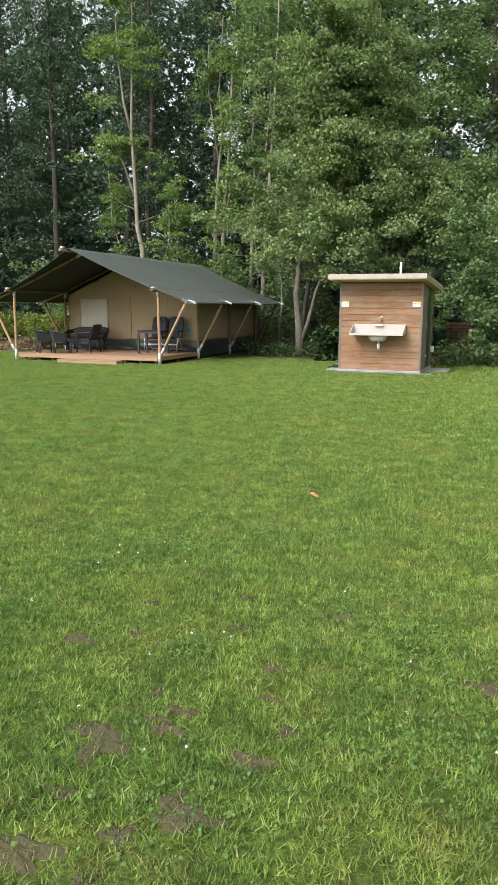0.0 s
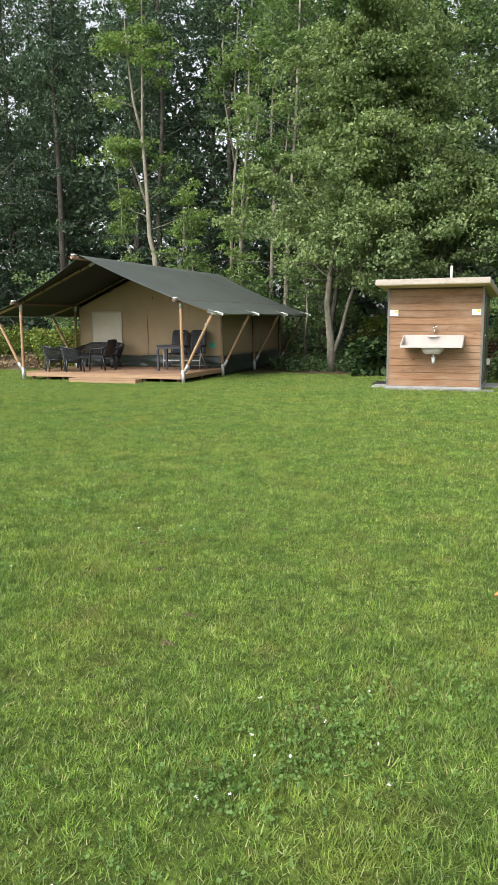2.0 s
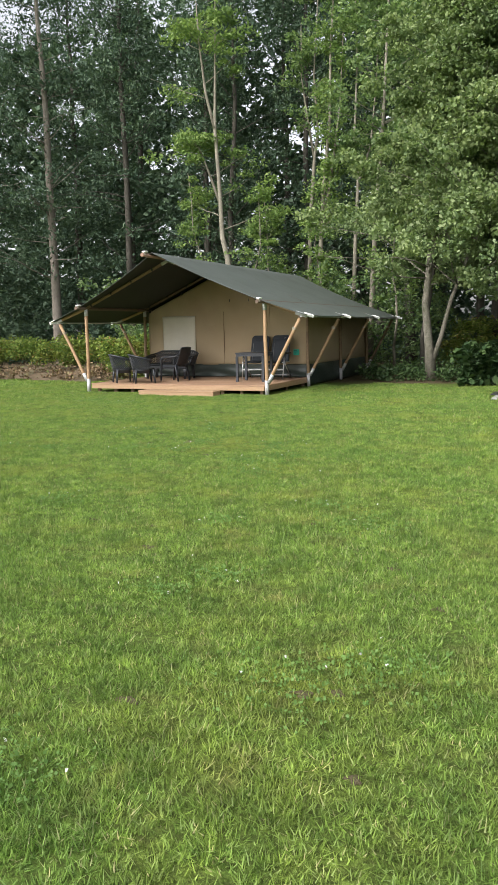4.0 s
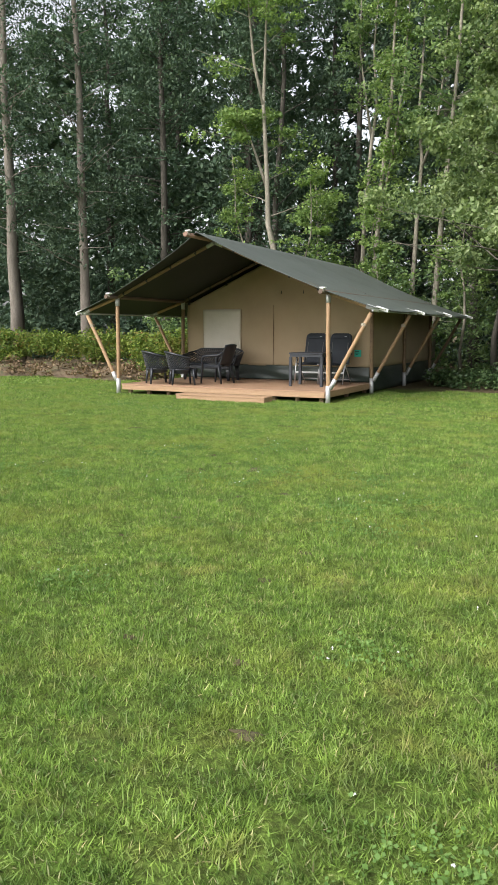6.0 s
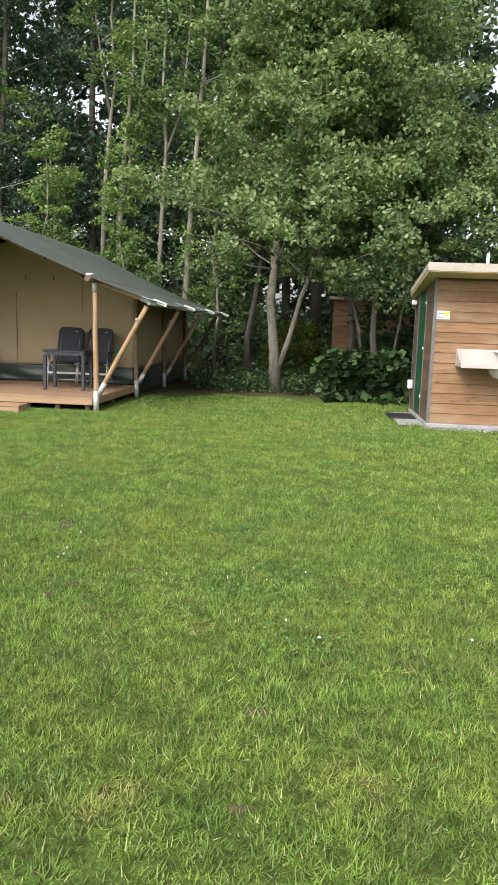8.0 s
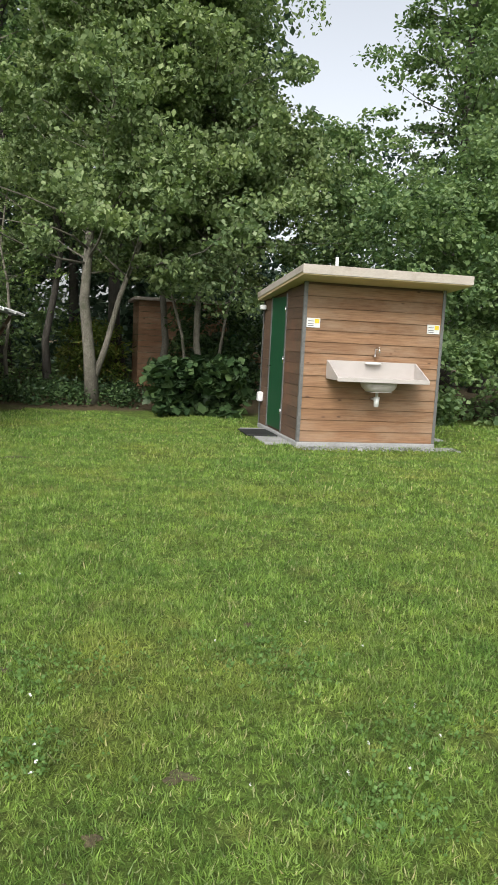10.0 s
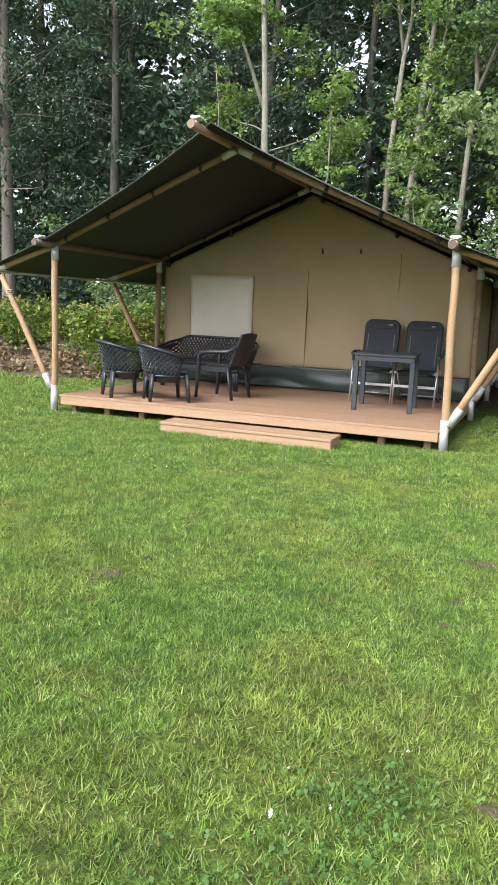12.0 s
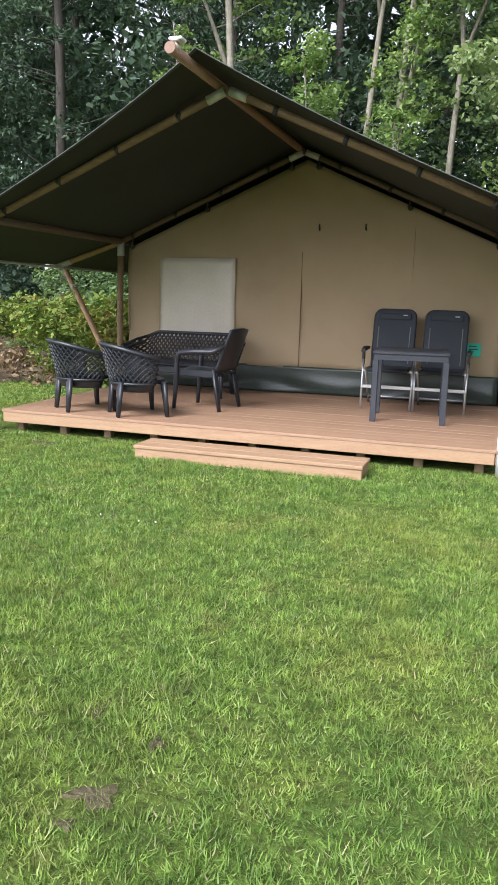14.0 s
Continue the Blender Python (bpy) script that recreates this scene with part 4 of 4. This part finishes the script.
def spray(centres, radius, flat, count):
    """Points scattered in flattened clumps round the centres, denser near the shell's top."""
    c = np.asarray([tuple(v) for v in centres], dtype=float)
    idx = RNG.integers(0, len(c), count)
    d = RNG.normal(size=(count, 3))
    d /= np.linalg.norm(d, axis=1)[:, None]
    r = RNG.uniform(0.15, 1.0, count) ** 0.6
    rad = np.asarray(radius)[idx] if np.ndim(radius) else np.full(count, radius)
    off = d * (r * rad)[:, None]
    off[:, 2] *= flat
    # droop towards the clump's rim
    off[:, 2] -= 0.25 * (off[:, 0] ** 2 + off[:, 1] ** 2) / np.maximum(rad, 0.05)
    return c[idx] + off


def tree(name, label, base_p, path, r0, bark, leaf, crown_z, limbs, limb_len, clumps, clump_r, leaves, size, rise=0.06, forks=(), aspect=0.55, droop=0.3):
    """A trunk along path (offsets from the base), forks that climb with it, limbs that carry clumps of leaves."""
    ob = thing(name, label, "tree", Matrix.Translation(base_p))
    pts = [Vector(p) for p in path]
    n = len(pts)
    bm = tube(bmesh.new(), pts, [r0 * (1.25 if i == 0 else 1 - 0.8 * i / (n - 1)) for i in range(n)], 9, 0.05)
    stems = [pts]
    for f in forks:
        fp = [Vector(p) for p in f]
        tube(bm, fp, [r0 * 0.55 * (1 - 0.8 * i / (len(fp) - 1)) for i in range(len(fp))], 7, 0.05)
        stems.append(fp)
    tips = []
    for k in range(limbs):
        st = stems[k % len(stems)]
        z0, z1 = max(crown_z, st[0].z), st[-1].z
        z = z0 + (z1 - z0) * random.random() ** 0.9
        for a, b in zip(st, st[1:]):
            if a.z <= z <= b.z:
                p = a.lerp(b, (z - a.z) / max(1e-6, b.z - a.z))
                break
        else:
            p = st[-1]
        t = (z - z0) / max(0.1, z1 - z0)
        ang = k * 2.4 + random.uniform(-0.5, 0.5)
        L = limb_len * (1.1 - 0.65 * t) * random.uniform(0.6, 1.15)
        lp = limb_points(p, (math.cos(ang), math.sin(ang), random.uniform(0.1, 0.7)), L, 5, 0.16, rise)
        rr = min(0.03, r0 * 0.2) * (1 - 0.6 * t)
        tube(bm, lp, [rr * (1 - 0.16 * i) for i in range(6)], 4)
        for _ in range(clumps):
            i = random.randint(2, 5)
            tips.append(lp[i] + Vector((random.gauss(0, 0.35), random.gauss(0, 0.35), random.gauss(0, 0.25))) * clump_r * 1.3)
    part("trunk", bm, bark, ob)
    pos = spray(tips, RNG.uniform(0.45, 1.25, len(tips)) * clump_r, 0.45, leaves)
    pos = pos[pos[:, 2] > 0.15]
    w = pos + np.array(base_p)
    pos = pos[~((w[:, 0] > -14.2) & (w[:, 0] < -6.5) & (w[:, 1] < 26.5) & (w[:, 2] < 4.2))]      # crowns stay clear of the tent
    crown = raw_mesh("crown", leaf_quads(pos, size, droop, aspect), 4, leaf)
    crown.parent = ob
    return ob


def straight(h, lean=(0, 0), n=8, wob=0.08):
    return [(lean[0] * i / n + random.gauss(0, wob) * (i > 0), lean[1] * i / n + random.gauss(0, wob) * (i > 0), h * i / n) for i in range(n + 1)]


# young slender trees behind the tent, with pale stems
tree("maple_tree", "slender pale-stemmed young tree with bright green leaves", (-13.75, 27.5, 0), [(0, 0, 0), (0.05, 0, 2.5), (-0.05, 0, 4.2), (-0.25, 0, 5.0), (-0.3, 0, 6.4), (-0.38, 0, 7.8), (-0.45, 0, 8.9), (-0.4, 0, 10.3), (-0.34, 0, 12.2), (-0.3, 0, 14)], 0.125, M_BARK, LEAF_BRIGHT, 4.6, 26, 2.4, 4, 0.5, 7500, 0.15, 0.03,
     [[(-0.3, 0, 6.2), (-0.8, 0.1, 7.4), (-1.3, 0.1, 8.6)], [(-0.45, 0, 8.9), (-0.8, 0, 10.2), (-1.0, 0, 11.9), (-1.1, 0, 13.5)]])
tree("birch_tree", "thin grey-stemmed tree with sparse leaves", (-11.55, 30.1, 0), [(0, 0, 0), (0.05, 0, 3), (0.1, 0, 5.5), (0.3, 0, 8.0), (0.45, 0, 9), (0.3, 0, 11), (0.5, 0, 14)], 0.1, M_BARK, LEAF, 7.5, 14, 1.8, 4, 0.5, 3000, 0.15, 0.04, [[(0.3, 0, 8.0), (0.05, 0, 9.4), (-0.2, 0, 11), (-0.2, 0, 13)]])
tree("ivy_clad_tree", "slender tree wrapped in bright climbing leaves", (-10.7, 29.0, 0), [(0, 0, 0), (0.05, 0, 4), (0.2, 0, 6.5), (0.45, 0, 9), (0.5, 0, 11.5), (0.7, 0, 14.5)], 0.11, M_BARK, LEAF_BRIGHT, 1.5, 60, 0.75, 4, 0.4, 7000, 0.13, 0.02, [[(0.1, 0, 5), (0.5, 0, 7), (0.85, 0, 9.5), (1.0, 0, 12.5)]])
tree("birch_tree", "thin grey-stemmed tree forking above", (-9.4, 29.3, 0), [(0, 0, 0), (-0.02, 0, 3), (0.05, 0, 5), (0.15, 0, 7), (0.0, 0, 8.4), (0.1, 0, 11), (0.0, 0, 14)], 0.095, M_BARK, LEAF, 7, 14, 1.7, 4, 0.5, 3000, 0.15, 0.04, [[(0.1, 0, 6.6), (0.6, 0, 8), (0.8, 0, 10), (0.9, 0, 13)]])
tree("tall_tree", "tall straight pale-barked tree", (-8.3, 27.5, 0), [(0, 0, 0), (0.1, 0, 2.7), (0.2, 0, 5), (0.35, 0, 7), (0.48, 0, 9), (0.6, 0, 12), (0.7, 0, 15)], 0.11, M_BARK, LEAF, 6.8, 22, 2.4, 4, 0.55, 6000, 0.15)
for x, y, h in ((-12.6, 26.9, 6.3), (-12.1, 28.1, 6.8), (-9.9, 27.6, 5.2), (-14.9, 27.8, 7.5), (-7.2, 26.8, 6.0)):
    tree("sapling", "thin understorey sapling with light green leaves", (x, y, 0), straight(h, (random.uniform(-0.6, 0.6), 0), 7, 0.1), 0.05, M_BARK, LEAF_BRIGHT, 1.4, 16, 1.3, 3, 0.42, 2600, 0.13)

# the broad grey-green tree between tent and shed
tree("willow_tree", "broad grey-green tree with leaning pale trunks", (-5.2, 22.95, 0), [(0, 0, 0), (-0.08, 0, 1.0), (-0.2, 0, 2.1), (-0.1, 0.2, 3.6), (0.2, 0.3, 5.2), (0.5, 0.3, 7.2), (0.6, 0.3, 10.6)], 0.14, M_BARKW, LEAF_GREY, 2.5, 96, 3.2, 4, 0.62, 80000, 0.112, 0.02,
     [[(0.02, 0, 0.5), (0.25, 0, 1.2), (0.5, 0, 2.2), (1.0, 0.1, 3.6), (1.6, 0.2, 5.5), (2.0, 0.2, 9.3)]], 0.72, 0.55)
tree("willow_tree", "broad grey-green tree with many thin stems", (-2.8, 23.6, 0), straight(11.2, (-0.1, 0.3), 8, 0.12), 0.08, M_BARKW, LEAF_GREY, 2.2, 108, 2.4, 4, 0.62, 76000, 0.112, 0.02,
     [[(-0.3, 0, 0), (-0.5, 0, 1.5), (-1.0, 0.1, 3.2), (-1.2, 0.2, 5.0), (-1.4, 0.2, 9.4)], [(0.2, 0, 0), (0.5, 0.2, 2), (0.9, 0.2, 4), (1.0, 0.3, 6.2)]], 0.72, 0.55)
tree("willow_tree", "grey-green tree with a narrow crown", (-6.2, 26.6, 0), straight(9.6, (0.3, 0.2), 8, 0.12), 0.1, M_BARKD, LEAF_GREY, 2.4, 46, 2.2, 3, 0.65, 26000, 0.115, 0.02, (), 0.7, 0.5)
for x, y, h, ln, n in ((0.5, 24.4, 6.2, 2.0, 14000), (2.6, 22.9, 5.6, 2.1, 13000), (4.8, 23.5, 6.4, 2.4, 12000), (7.2, 23.0, 7.4, 2.6, 9000), (9.8, 22.5, 8.4, 2.8, 8000)):
    tree("hazel_tree", "leafy grey-green hedgerow tree", (x, y, 0), straight(h, (random.uniform(-0.3, 0.3), 0), 7, 0.12), 0.09, M_BARKD, LEAF, 0.9, 46, ln, 4, 0.55, int(n * 1.5), 0.115, 0.02, (), 0.7)
for x, y, h, n in ((5.7, 28.5, 16, 22000), (8.2, 31, 17, 20000), (12, 29, 17, 9000), (-4.2, 30.5, 16, 18000), (-2.0, 34, 17, 13000), (-0.4, 38, 19, 12000), (-5.5, 35, 18, 12000), (-7.6, 31, 16, 12000)):
    tree("oak_tree", "tall dark-trunked tree with loose crown", (x, y, 0), straight(h, (random.uniform(-0.5, 0.5), 0), 9, 0.15), 0.2, M_BARKD, LEAF, 4.2, 60, 2.9, 4, 0.8, n, 0.165, 0.06, (), 0.65)

tree("alder_tree", "slim pale-trunked tree in front of the hut", (-3.45, 26.3, 0), straight(9.0, (0.1, 0.1), 7, 0.07), 0.1, M_BARKW, LEAF_GREY, 3.0, 30, 1.7, 3, 0.6, 12000, 0.12, 0.02, (), 0.7, 0.5)

# dark conifers and tall trunks of the wood
for x, y, rad in ((-26.2, 28, 0.26), (-24.0, 30, 0.24), (-20.5, 31, 0.2), (-17.5, 32.5, 0.2), (-22.3, 34, 0.2), (-15.6, 31.5, 0.16), (-13.0, 34, 0.18), (-29, 31, 0.25), (-18.6, 36, 0.2), (-10.0, 35, 0.2), (-31, 27, 0.26), (-34, 33, 0.26), (-28, 37, 0.26), (-24.5, 38, 0.26), (-15.5, 38, 0.2), (-12, 39, 0.2), (-8, 39, 0.2), (-20.5, 40, 0.2)):
    tree("spruce_tree", "tall dark conifer with grey trunk", (x, y, 0), straight(20, (random.uniform(-0.5, 0.5), 0), 9, 0.06), rad, M_BARKP if y < 31 and x < -22 else M_BARKD, LEAF_DARK, 3.8, 80, 2.7, 3, 0.85, 13500 if y < 33 else 7000, 0.175 if y < 33 else 0.25, -0.02, (), 0.4, 0.45)


def thicket(name, label, x0, x1, y0, y1, z0, z1, count, size, mat, clumps, clump_r, ragged=0.0, aspect=0.55):
    c = np.stack([RNG.uniform(x0, x1, clumps), RNG.uniform(y0, y1, clumps), z0 + (z1 - z0) * RNG.uniform(0, 1, clumps) ** (1.0 + ragged)], 1)
    pos = spray(c, RNG.uniform(0.5, 1.2, clumps) * clump_r, 0.7, count)
    pos = pos[pos[:, 2] > 0.02]
    return tagged(raw_mesh(name, leaf_quads(pos, size, 0.25, aspect), 4, mat), label, "foliage", kind="stuff")


thicket("far_woods", "dark dense woodland in the distance", -52, 4, 42, 48, 0, 21, 66000, 0.66, LEAF_DARK, 1600, 1.5, 0.2)
thicket("far_woods", "dark dense woodland in the distance", 4, 30, 36, 44, 0, 8, 16000, 0.4, LEAF_DARK, 300, 1.4, 0.3)
thicket("woodland_understorey", "dark leafy woodland understorey", -34, 10, 31.5, 38, 0, 9, 56000, 0.28, LEAF_DARK, 620, 1.2, 0.3)
thicket("woodland_understorey", "leafy shrubs behind the tent", -20, -6, 26.8, 30, 0, 3.6, 26000, 0.15, LEAF, 260, 0.7)
thicket("hedge", "dense grey-green hedge beside the shed", -0.3, 9, 20.2, 22.2, 0, 4.6, 44000, 0.115, LEAF, 360, 0.5, 0.15, 0.75)
thicket("ivy_undergrowth", "low ivy and brambles under the trees", -7.2, -2.6, 22.3, 25.5, 0, 0.35, 9000, 0.1, IVY, 150, 0.35)
thicket("bush", "low dark green bush with broad leaves beside the shed", -4.0, -2.4, 21.0, 22.2, 0.05, 0.95, 3600, 0.2, IVY, 46, 0.4, 0.0, 0.85)
thicket("shrub", "dark shrubs in front of the hut", -3.1, -1.0, 24.5, 27.5, 0.1, 2.3, 9000, 0.14, IVY, 80, 0.5)
thicket("reeds", "pale yellow reeds in the clearing beside the hut", -5.9, -4.2, 28.5, 31, 0.0, 1.7, 4200, 0.2, FERN, 70, 0.5, 0.0, 0.25)
thicket("bracken", "yellow-green bracken bank beside the tent", -30, -13.8, 22.2, 24.8, 0.55, 1.3, 30000, 0.14, FERN, 330, 0.42, 0.0, 0.4)
thicket("bramble", "leafy brambles beside the deck", -15.4, -13.3, 21.2, 23, 0.1, 1.3, 6000, 0.11, FERN, 60, 0.42)

M_BANK = surface("bank_soil", (0.065, 0.045, 0.026), (0.17, 0.12, 0.07), 0.95, 3, 30, 0.7, depth=0.03, stain=(0.06, 0.08, 0.025))


def bank(u, v):
    x = -34 + 20.4 * u
    return (x, 21.0 + 3.2 * v + 0.25 * math.sin(x * 1.3), -0.03 + 0.36 * math.sin(math.pi * min(1, v * 1.4) * 0.5) * (1 if v < 0.7 else 1 - (v - 0.7) * 1.5) * min(1, (1 - u) * 6) + 0.05 * math.sin(x * 3.1 + v * 9))


tagged(part("earth_bank", sheet(bank, 60, 14), M_BANK), "low bare earth bank under the bracken", "bank", kind="structure")

thicket("leaf_litter", "dry leaves and low stems along the bank", -30, -14, 20.9, 22.5, 0.0, 0.45, 8000, 0.11, LITTER, 190, 0.3, 0.0, 0.5)

# ---- lawn: bare spots, blades, clover ----
SPOTS = [(2.1, 1.33, 0.16, 0.09), (0.74, 0.35, 0.13, 0.2), (1.22, 0.09, 0.2, 0.12), (1.31, 0.45, 0.17, 0.09), (0.8, -0.24, 0.22, 0.12), (-8.98, 12.74, 0.12, 0.08), (-7.05, 13.9, 0.3, 0.1), (-5.96, 10.58, 0.13, 0.18), (0.15, 1.1, 0.16, 0.08), (-6.2, 16.2, 0.25, 0.1), (-12.0, 17.1, 0.3, 0.1)]
SPOTS += [(0.95 + RNG.normal(0, 0.5), 0.35 + RNG.normal(0, 0.55), RNG.uniform(0.04, 0.12), RNG.uniform(0.03, 0.08)) for _ in range(22)]
SPOTS += [(-0.3 - 0.72 * k + RNG.normal(0, 0.9), 2.2 + 1.0 * k + RNG.normal(0, 0.6), RNG.uniform(0.03, 0.09), RNG.uniform(0.03, 0.06)) for k in range(13) for _ in range(3)]
for x, y, a, b in SPOTS:
    ph = random.uniform(0, 6)
    bm = bmesh.new()
    rings = []
    for q in (1.0, 0.7, 0.4):
        ring = []
        for k in range(20):
            t = k * math.pi / 10
            w = q * 0.64 * (1 + 0.3 * math.sin(3 * t + ph) + 0.22 * math.sin(5 * t + 2 * ph)) * random.uniform(0.85, 1.12)
            ring.append(bm.verts.new((x + a * w * math.cos(t), y + b * w * math.sin(t), 0.002 if q == 1 else random.uniform(0.004, 0.013))))
        rings.append(ring)
    top = bm.verts.new((x, y, 0.009))
    for c, d in zip(rings, rings[1:]):
        for k in range(20):
            bm.faces.new((c[k], c[(k + 1) % 20], d[(k + 1) % 20], d[k]))
    for k in range(20):
        bm.faces.new((rings[-1][k], rings[-1][(k + 1) % 20], top))
    tagged(part("soil_patch", bm, M_SOIL), "bare crumbly brown soil patch in the lawn", "soil", kind="stuff")

AXIS0, AXIS1 = np.array((1.2, 0.0)), np.array((-9.0, 14.0))


def scatter(n, x0, x1, y0, y1):
    return np.stack([RNG.uniform(x0, x1, n), RNG.uniform(y0, y1, n)], 1)


def from_axis(p):
    d = AXIS1 - AXIS0
    t = np.clip(((p - AXIS0) @ d) / (d @ d), 0, 1)
    return np.linalg.norm(p - AXIS0 - t[:, None] * d, axis=1)


def waves(p):
    """Slow unevenness of the sward, from -1 to 1."""
    x, y = p[:, 0], p[:, 1]
    return (np.sin(1.7 * x + 1.1 * np.sin(0.9 * y)) + np.sin(2.3 * y + 1.4 * np.sin(1.3 * x + 1)) + np.sin(4.1 * x - 3.7 * y) + np.sin(6.3 * y + 2 * np.sin(3.1 * x))) / 4


def on_lawn(p):
    x, y = p[:, 0], p[:, 1]
    edge = np.where(x < -13.2, 21.2, np.where(x < -7.7, 17.45, 21.1)) + 0.5 * np.sin(1.9 * x) + 0.3 * np.sin(4.7 * x)
    ok = y < np.where((x > -13.2) & (x < -7.7), 17.5, edge)
    ok &= ~((x > SX0 - 0.05) & (x < SX1 + 0.05) & (y > SY0 - 0.05))
    ok &= ~((x > -10.97) & (x < -8.94) & (y > 16.9))
    for a, b, rx, ry in SPOTS:
        ok &= (((x - a) / rx) ** 2 + ((y - b) / ry) ** 2 + 0.6 * np.sin(19 * x + 7 * y) + 0.5 * np.sin(31 * y - 11 * x) > RNG.uniform(0.1, 0.9, len(x))) | (RNG.uniform(0, 1, len(x)) < 0.5)
    return ok


def kept(c):
    """Thins the sward out away from the trodden stretch of the field."""
    x, y = c[:, 0], c[:, 1]
    west = -2.4 - np.where(y < 2.5, 0.9, 1.12) * (y - 2.5)
    inside = (x > west) & (x < 2.8 + 0.12 * np.maximum(0, y - 8)) & (y > -0.6)
    return inside | (RNG.uniform(0, 1, len(c)) < 0.04)


def blades(p, heart, length, width):
    """Three-cornered blades at p that lean away from the heart of their tuft."""
    n = len(p)
    L = length * RNG.uniform(0.5, 1.4, n) * (1 + 0.3 * waves(p))
    out = p - heart
    a = np.where(RNG.uniform(0, 1, n) < 0.7, np.arctan2(out[:, 1], out[:, 0]) + RNG.normal(0, 0.5, n), RNG.uniform(0, 2 * np.pi, n))
    lean = RNG.uniform(0.2, 1.35, n)
    b = RNG.uniform(0, 2 * np.pi, n)
    root = np.concatenate([p, np.zeros((n, 1))], 1)
    side = np.stack([np.cos(b), np.sin(b), np.zeros(n)], 1) * (width * RNG.uniform(0.6, 1.3, n))[:, None] * 0.5
    tip = root + np.stack([np.cos(a) * np.sin(lean), np.sin(a) * np.sin(lean), np.cos(lean)], 1) * L[:, None]
    return np.stack([root - side, root + side, tip], 1).reshape(-1, 3)


lawn = []
for d0, d1, tufts, per, spread, length, width in ((-9, 2.0, 430, 26, 0.036, 0.031, 0.0056), (2.0, 4.5, 250, 24, 0.045, 0.033, 0.0078), (4.5, 9, 120, 18, 0.06, 0.036, 0.014), (9, 22, 48, 13, 0.08, 0.045, 0.026)):
    lo, hi = np.minimum(AXIS0, AXIS1) - d1, np.maximum(AXIS0, AXIS1) + d1
    lo, hi = np.maximum(lo, (-24, -3.0)), np.minimum(hi, (11, 22))
    c = scatter(int((hi[0] - lo[0]) * (hi[1] - lo[1]) * tufts), lo[0], hi[0], lo[1], hi[1])
    d = from_axis(c) + 0.5 * waves(c)
    c = c[(d >= d0) & (d < d1) & kept(c)]
    heart = np.repeat(c, per, axis=0)
    p = heart + RNG.normal(0, spread, heart.shape)
    keep = on_lawn(p)
    big = np.repeat(RNG.uniform(0.7, 1.35, len(c)), per)[keep]
    lawn.append(blades(p[keep], heart[keep], length * big, width))
tagged(raw_mesh("grass", np.concatenate(lawn), 3, M_GRASS), "short uneven green lawn grass with straw-coloured drifts", "grass", kind="stuff")

CLOVERS = [(-0.52, 1.24, 0.7), (0.46, 3.07, 0.5), (1.66, 1.57, 0.6), (2.0, 0.7, 0.5), (-0.1, 2.6, 0.4)] + [(a + RNG.uniform(-2.2, 2.2), b + RNG.uniform(-2, 2), RNG.uniform(0.15, 0.45)) for a, b in (AXIS0 + (AXIS1 - AXIS0) * t for t in np.linspace(0, 1, 34))]
cl = np.concatenate([np.stack([RNG.normal(x, r * 0.5, int(420 * r)), RNG.normal(y, r * 0.4, int(420 * r))], 1) for x, y, r in CLOVERS])
cl = cl[on_lawn(cl)]
h = RNG.uniform(0.015, 0.042, len(cl))
trefoil = []
for k in range(3):
    a = k * 2 * np.pi / 3 + 0.4
    trefoil.append(np.stack([cl[:, 0] + 0.011 * np.cos(a), cl[:, 1] + 0.011 * np.sin(a), h], 1))
pos = np.concatenate(trefoil)
tagged(raw_mesh("clover", leaf_quads(pos, 0.016, 0.0, 0.9), 4, CLOVER), "patches of green clover in the lawn", "clover", kind="stuff")
fl = np.concatenate([np.stack([RNG.normal(x, r * 0.6, 3), RNG.normal(y, r * 0.6, 3), RNG.uniform(0.05, 0.07, 3)], 1) for x, y, r in CLOVERS])
fl = fl[on_lawn(fl[:, :2])]
fl = np.repeat(fl, 5, axis=0) + RNG.normal(0, 0.003, (len(fl) * 5, 3))
tagged(raw_mesh("clover_flower", leaf_quads(fl, 0.009, 0.0, 0.9), 4, M_WHITE), "tiny white clover flowers", "flower", kind="stuff")
leaf = sheet(lambda u, v: (0.52 + 0.085 * (u - 0.5), 4.15 + 0.075 * (v - 0.5) * math.sin(math.pi * (0.1 + 0.8 * u)), 0.05 + 0.03 * abs(v - 0.5) + 0.012 * math.sin(5 * u)), 8, 6, 0.001)
tagged(part("fallen_leaf", leaf, surface("dry_leaf", (0.42, 0.17, 0.05), (0.6, 0.3, 0.1), 0.7, 12, 60, 0.2)), "curled orange fallen leaf on the grass", "leaf")
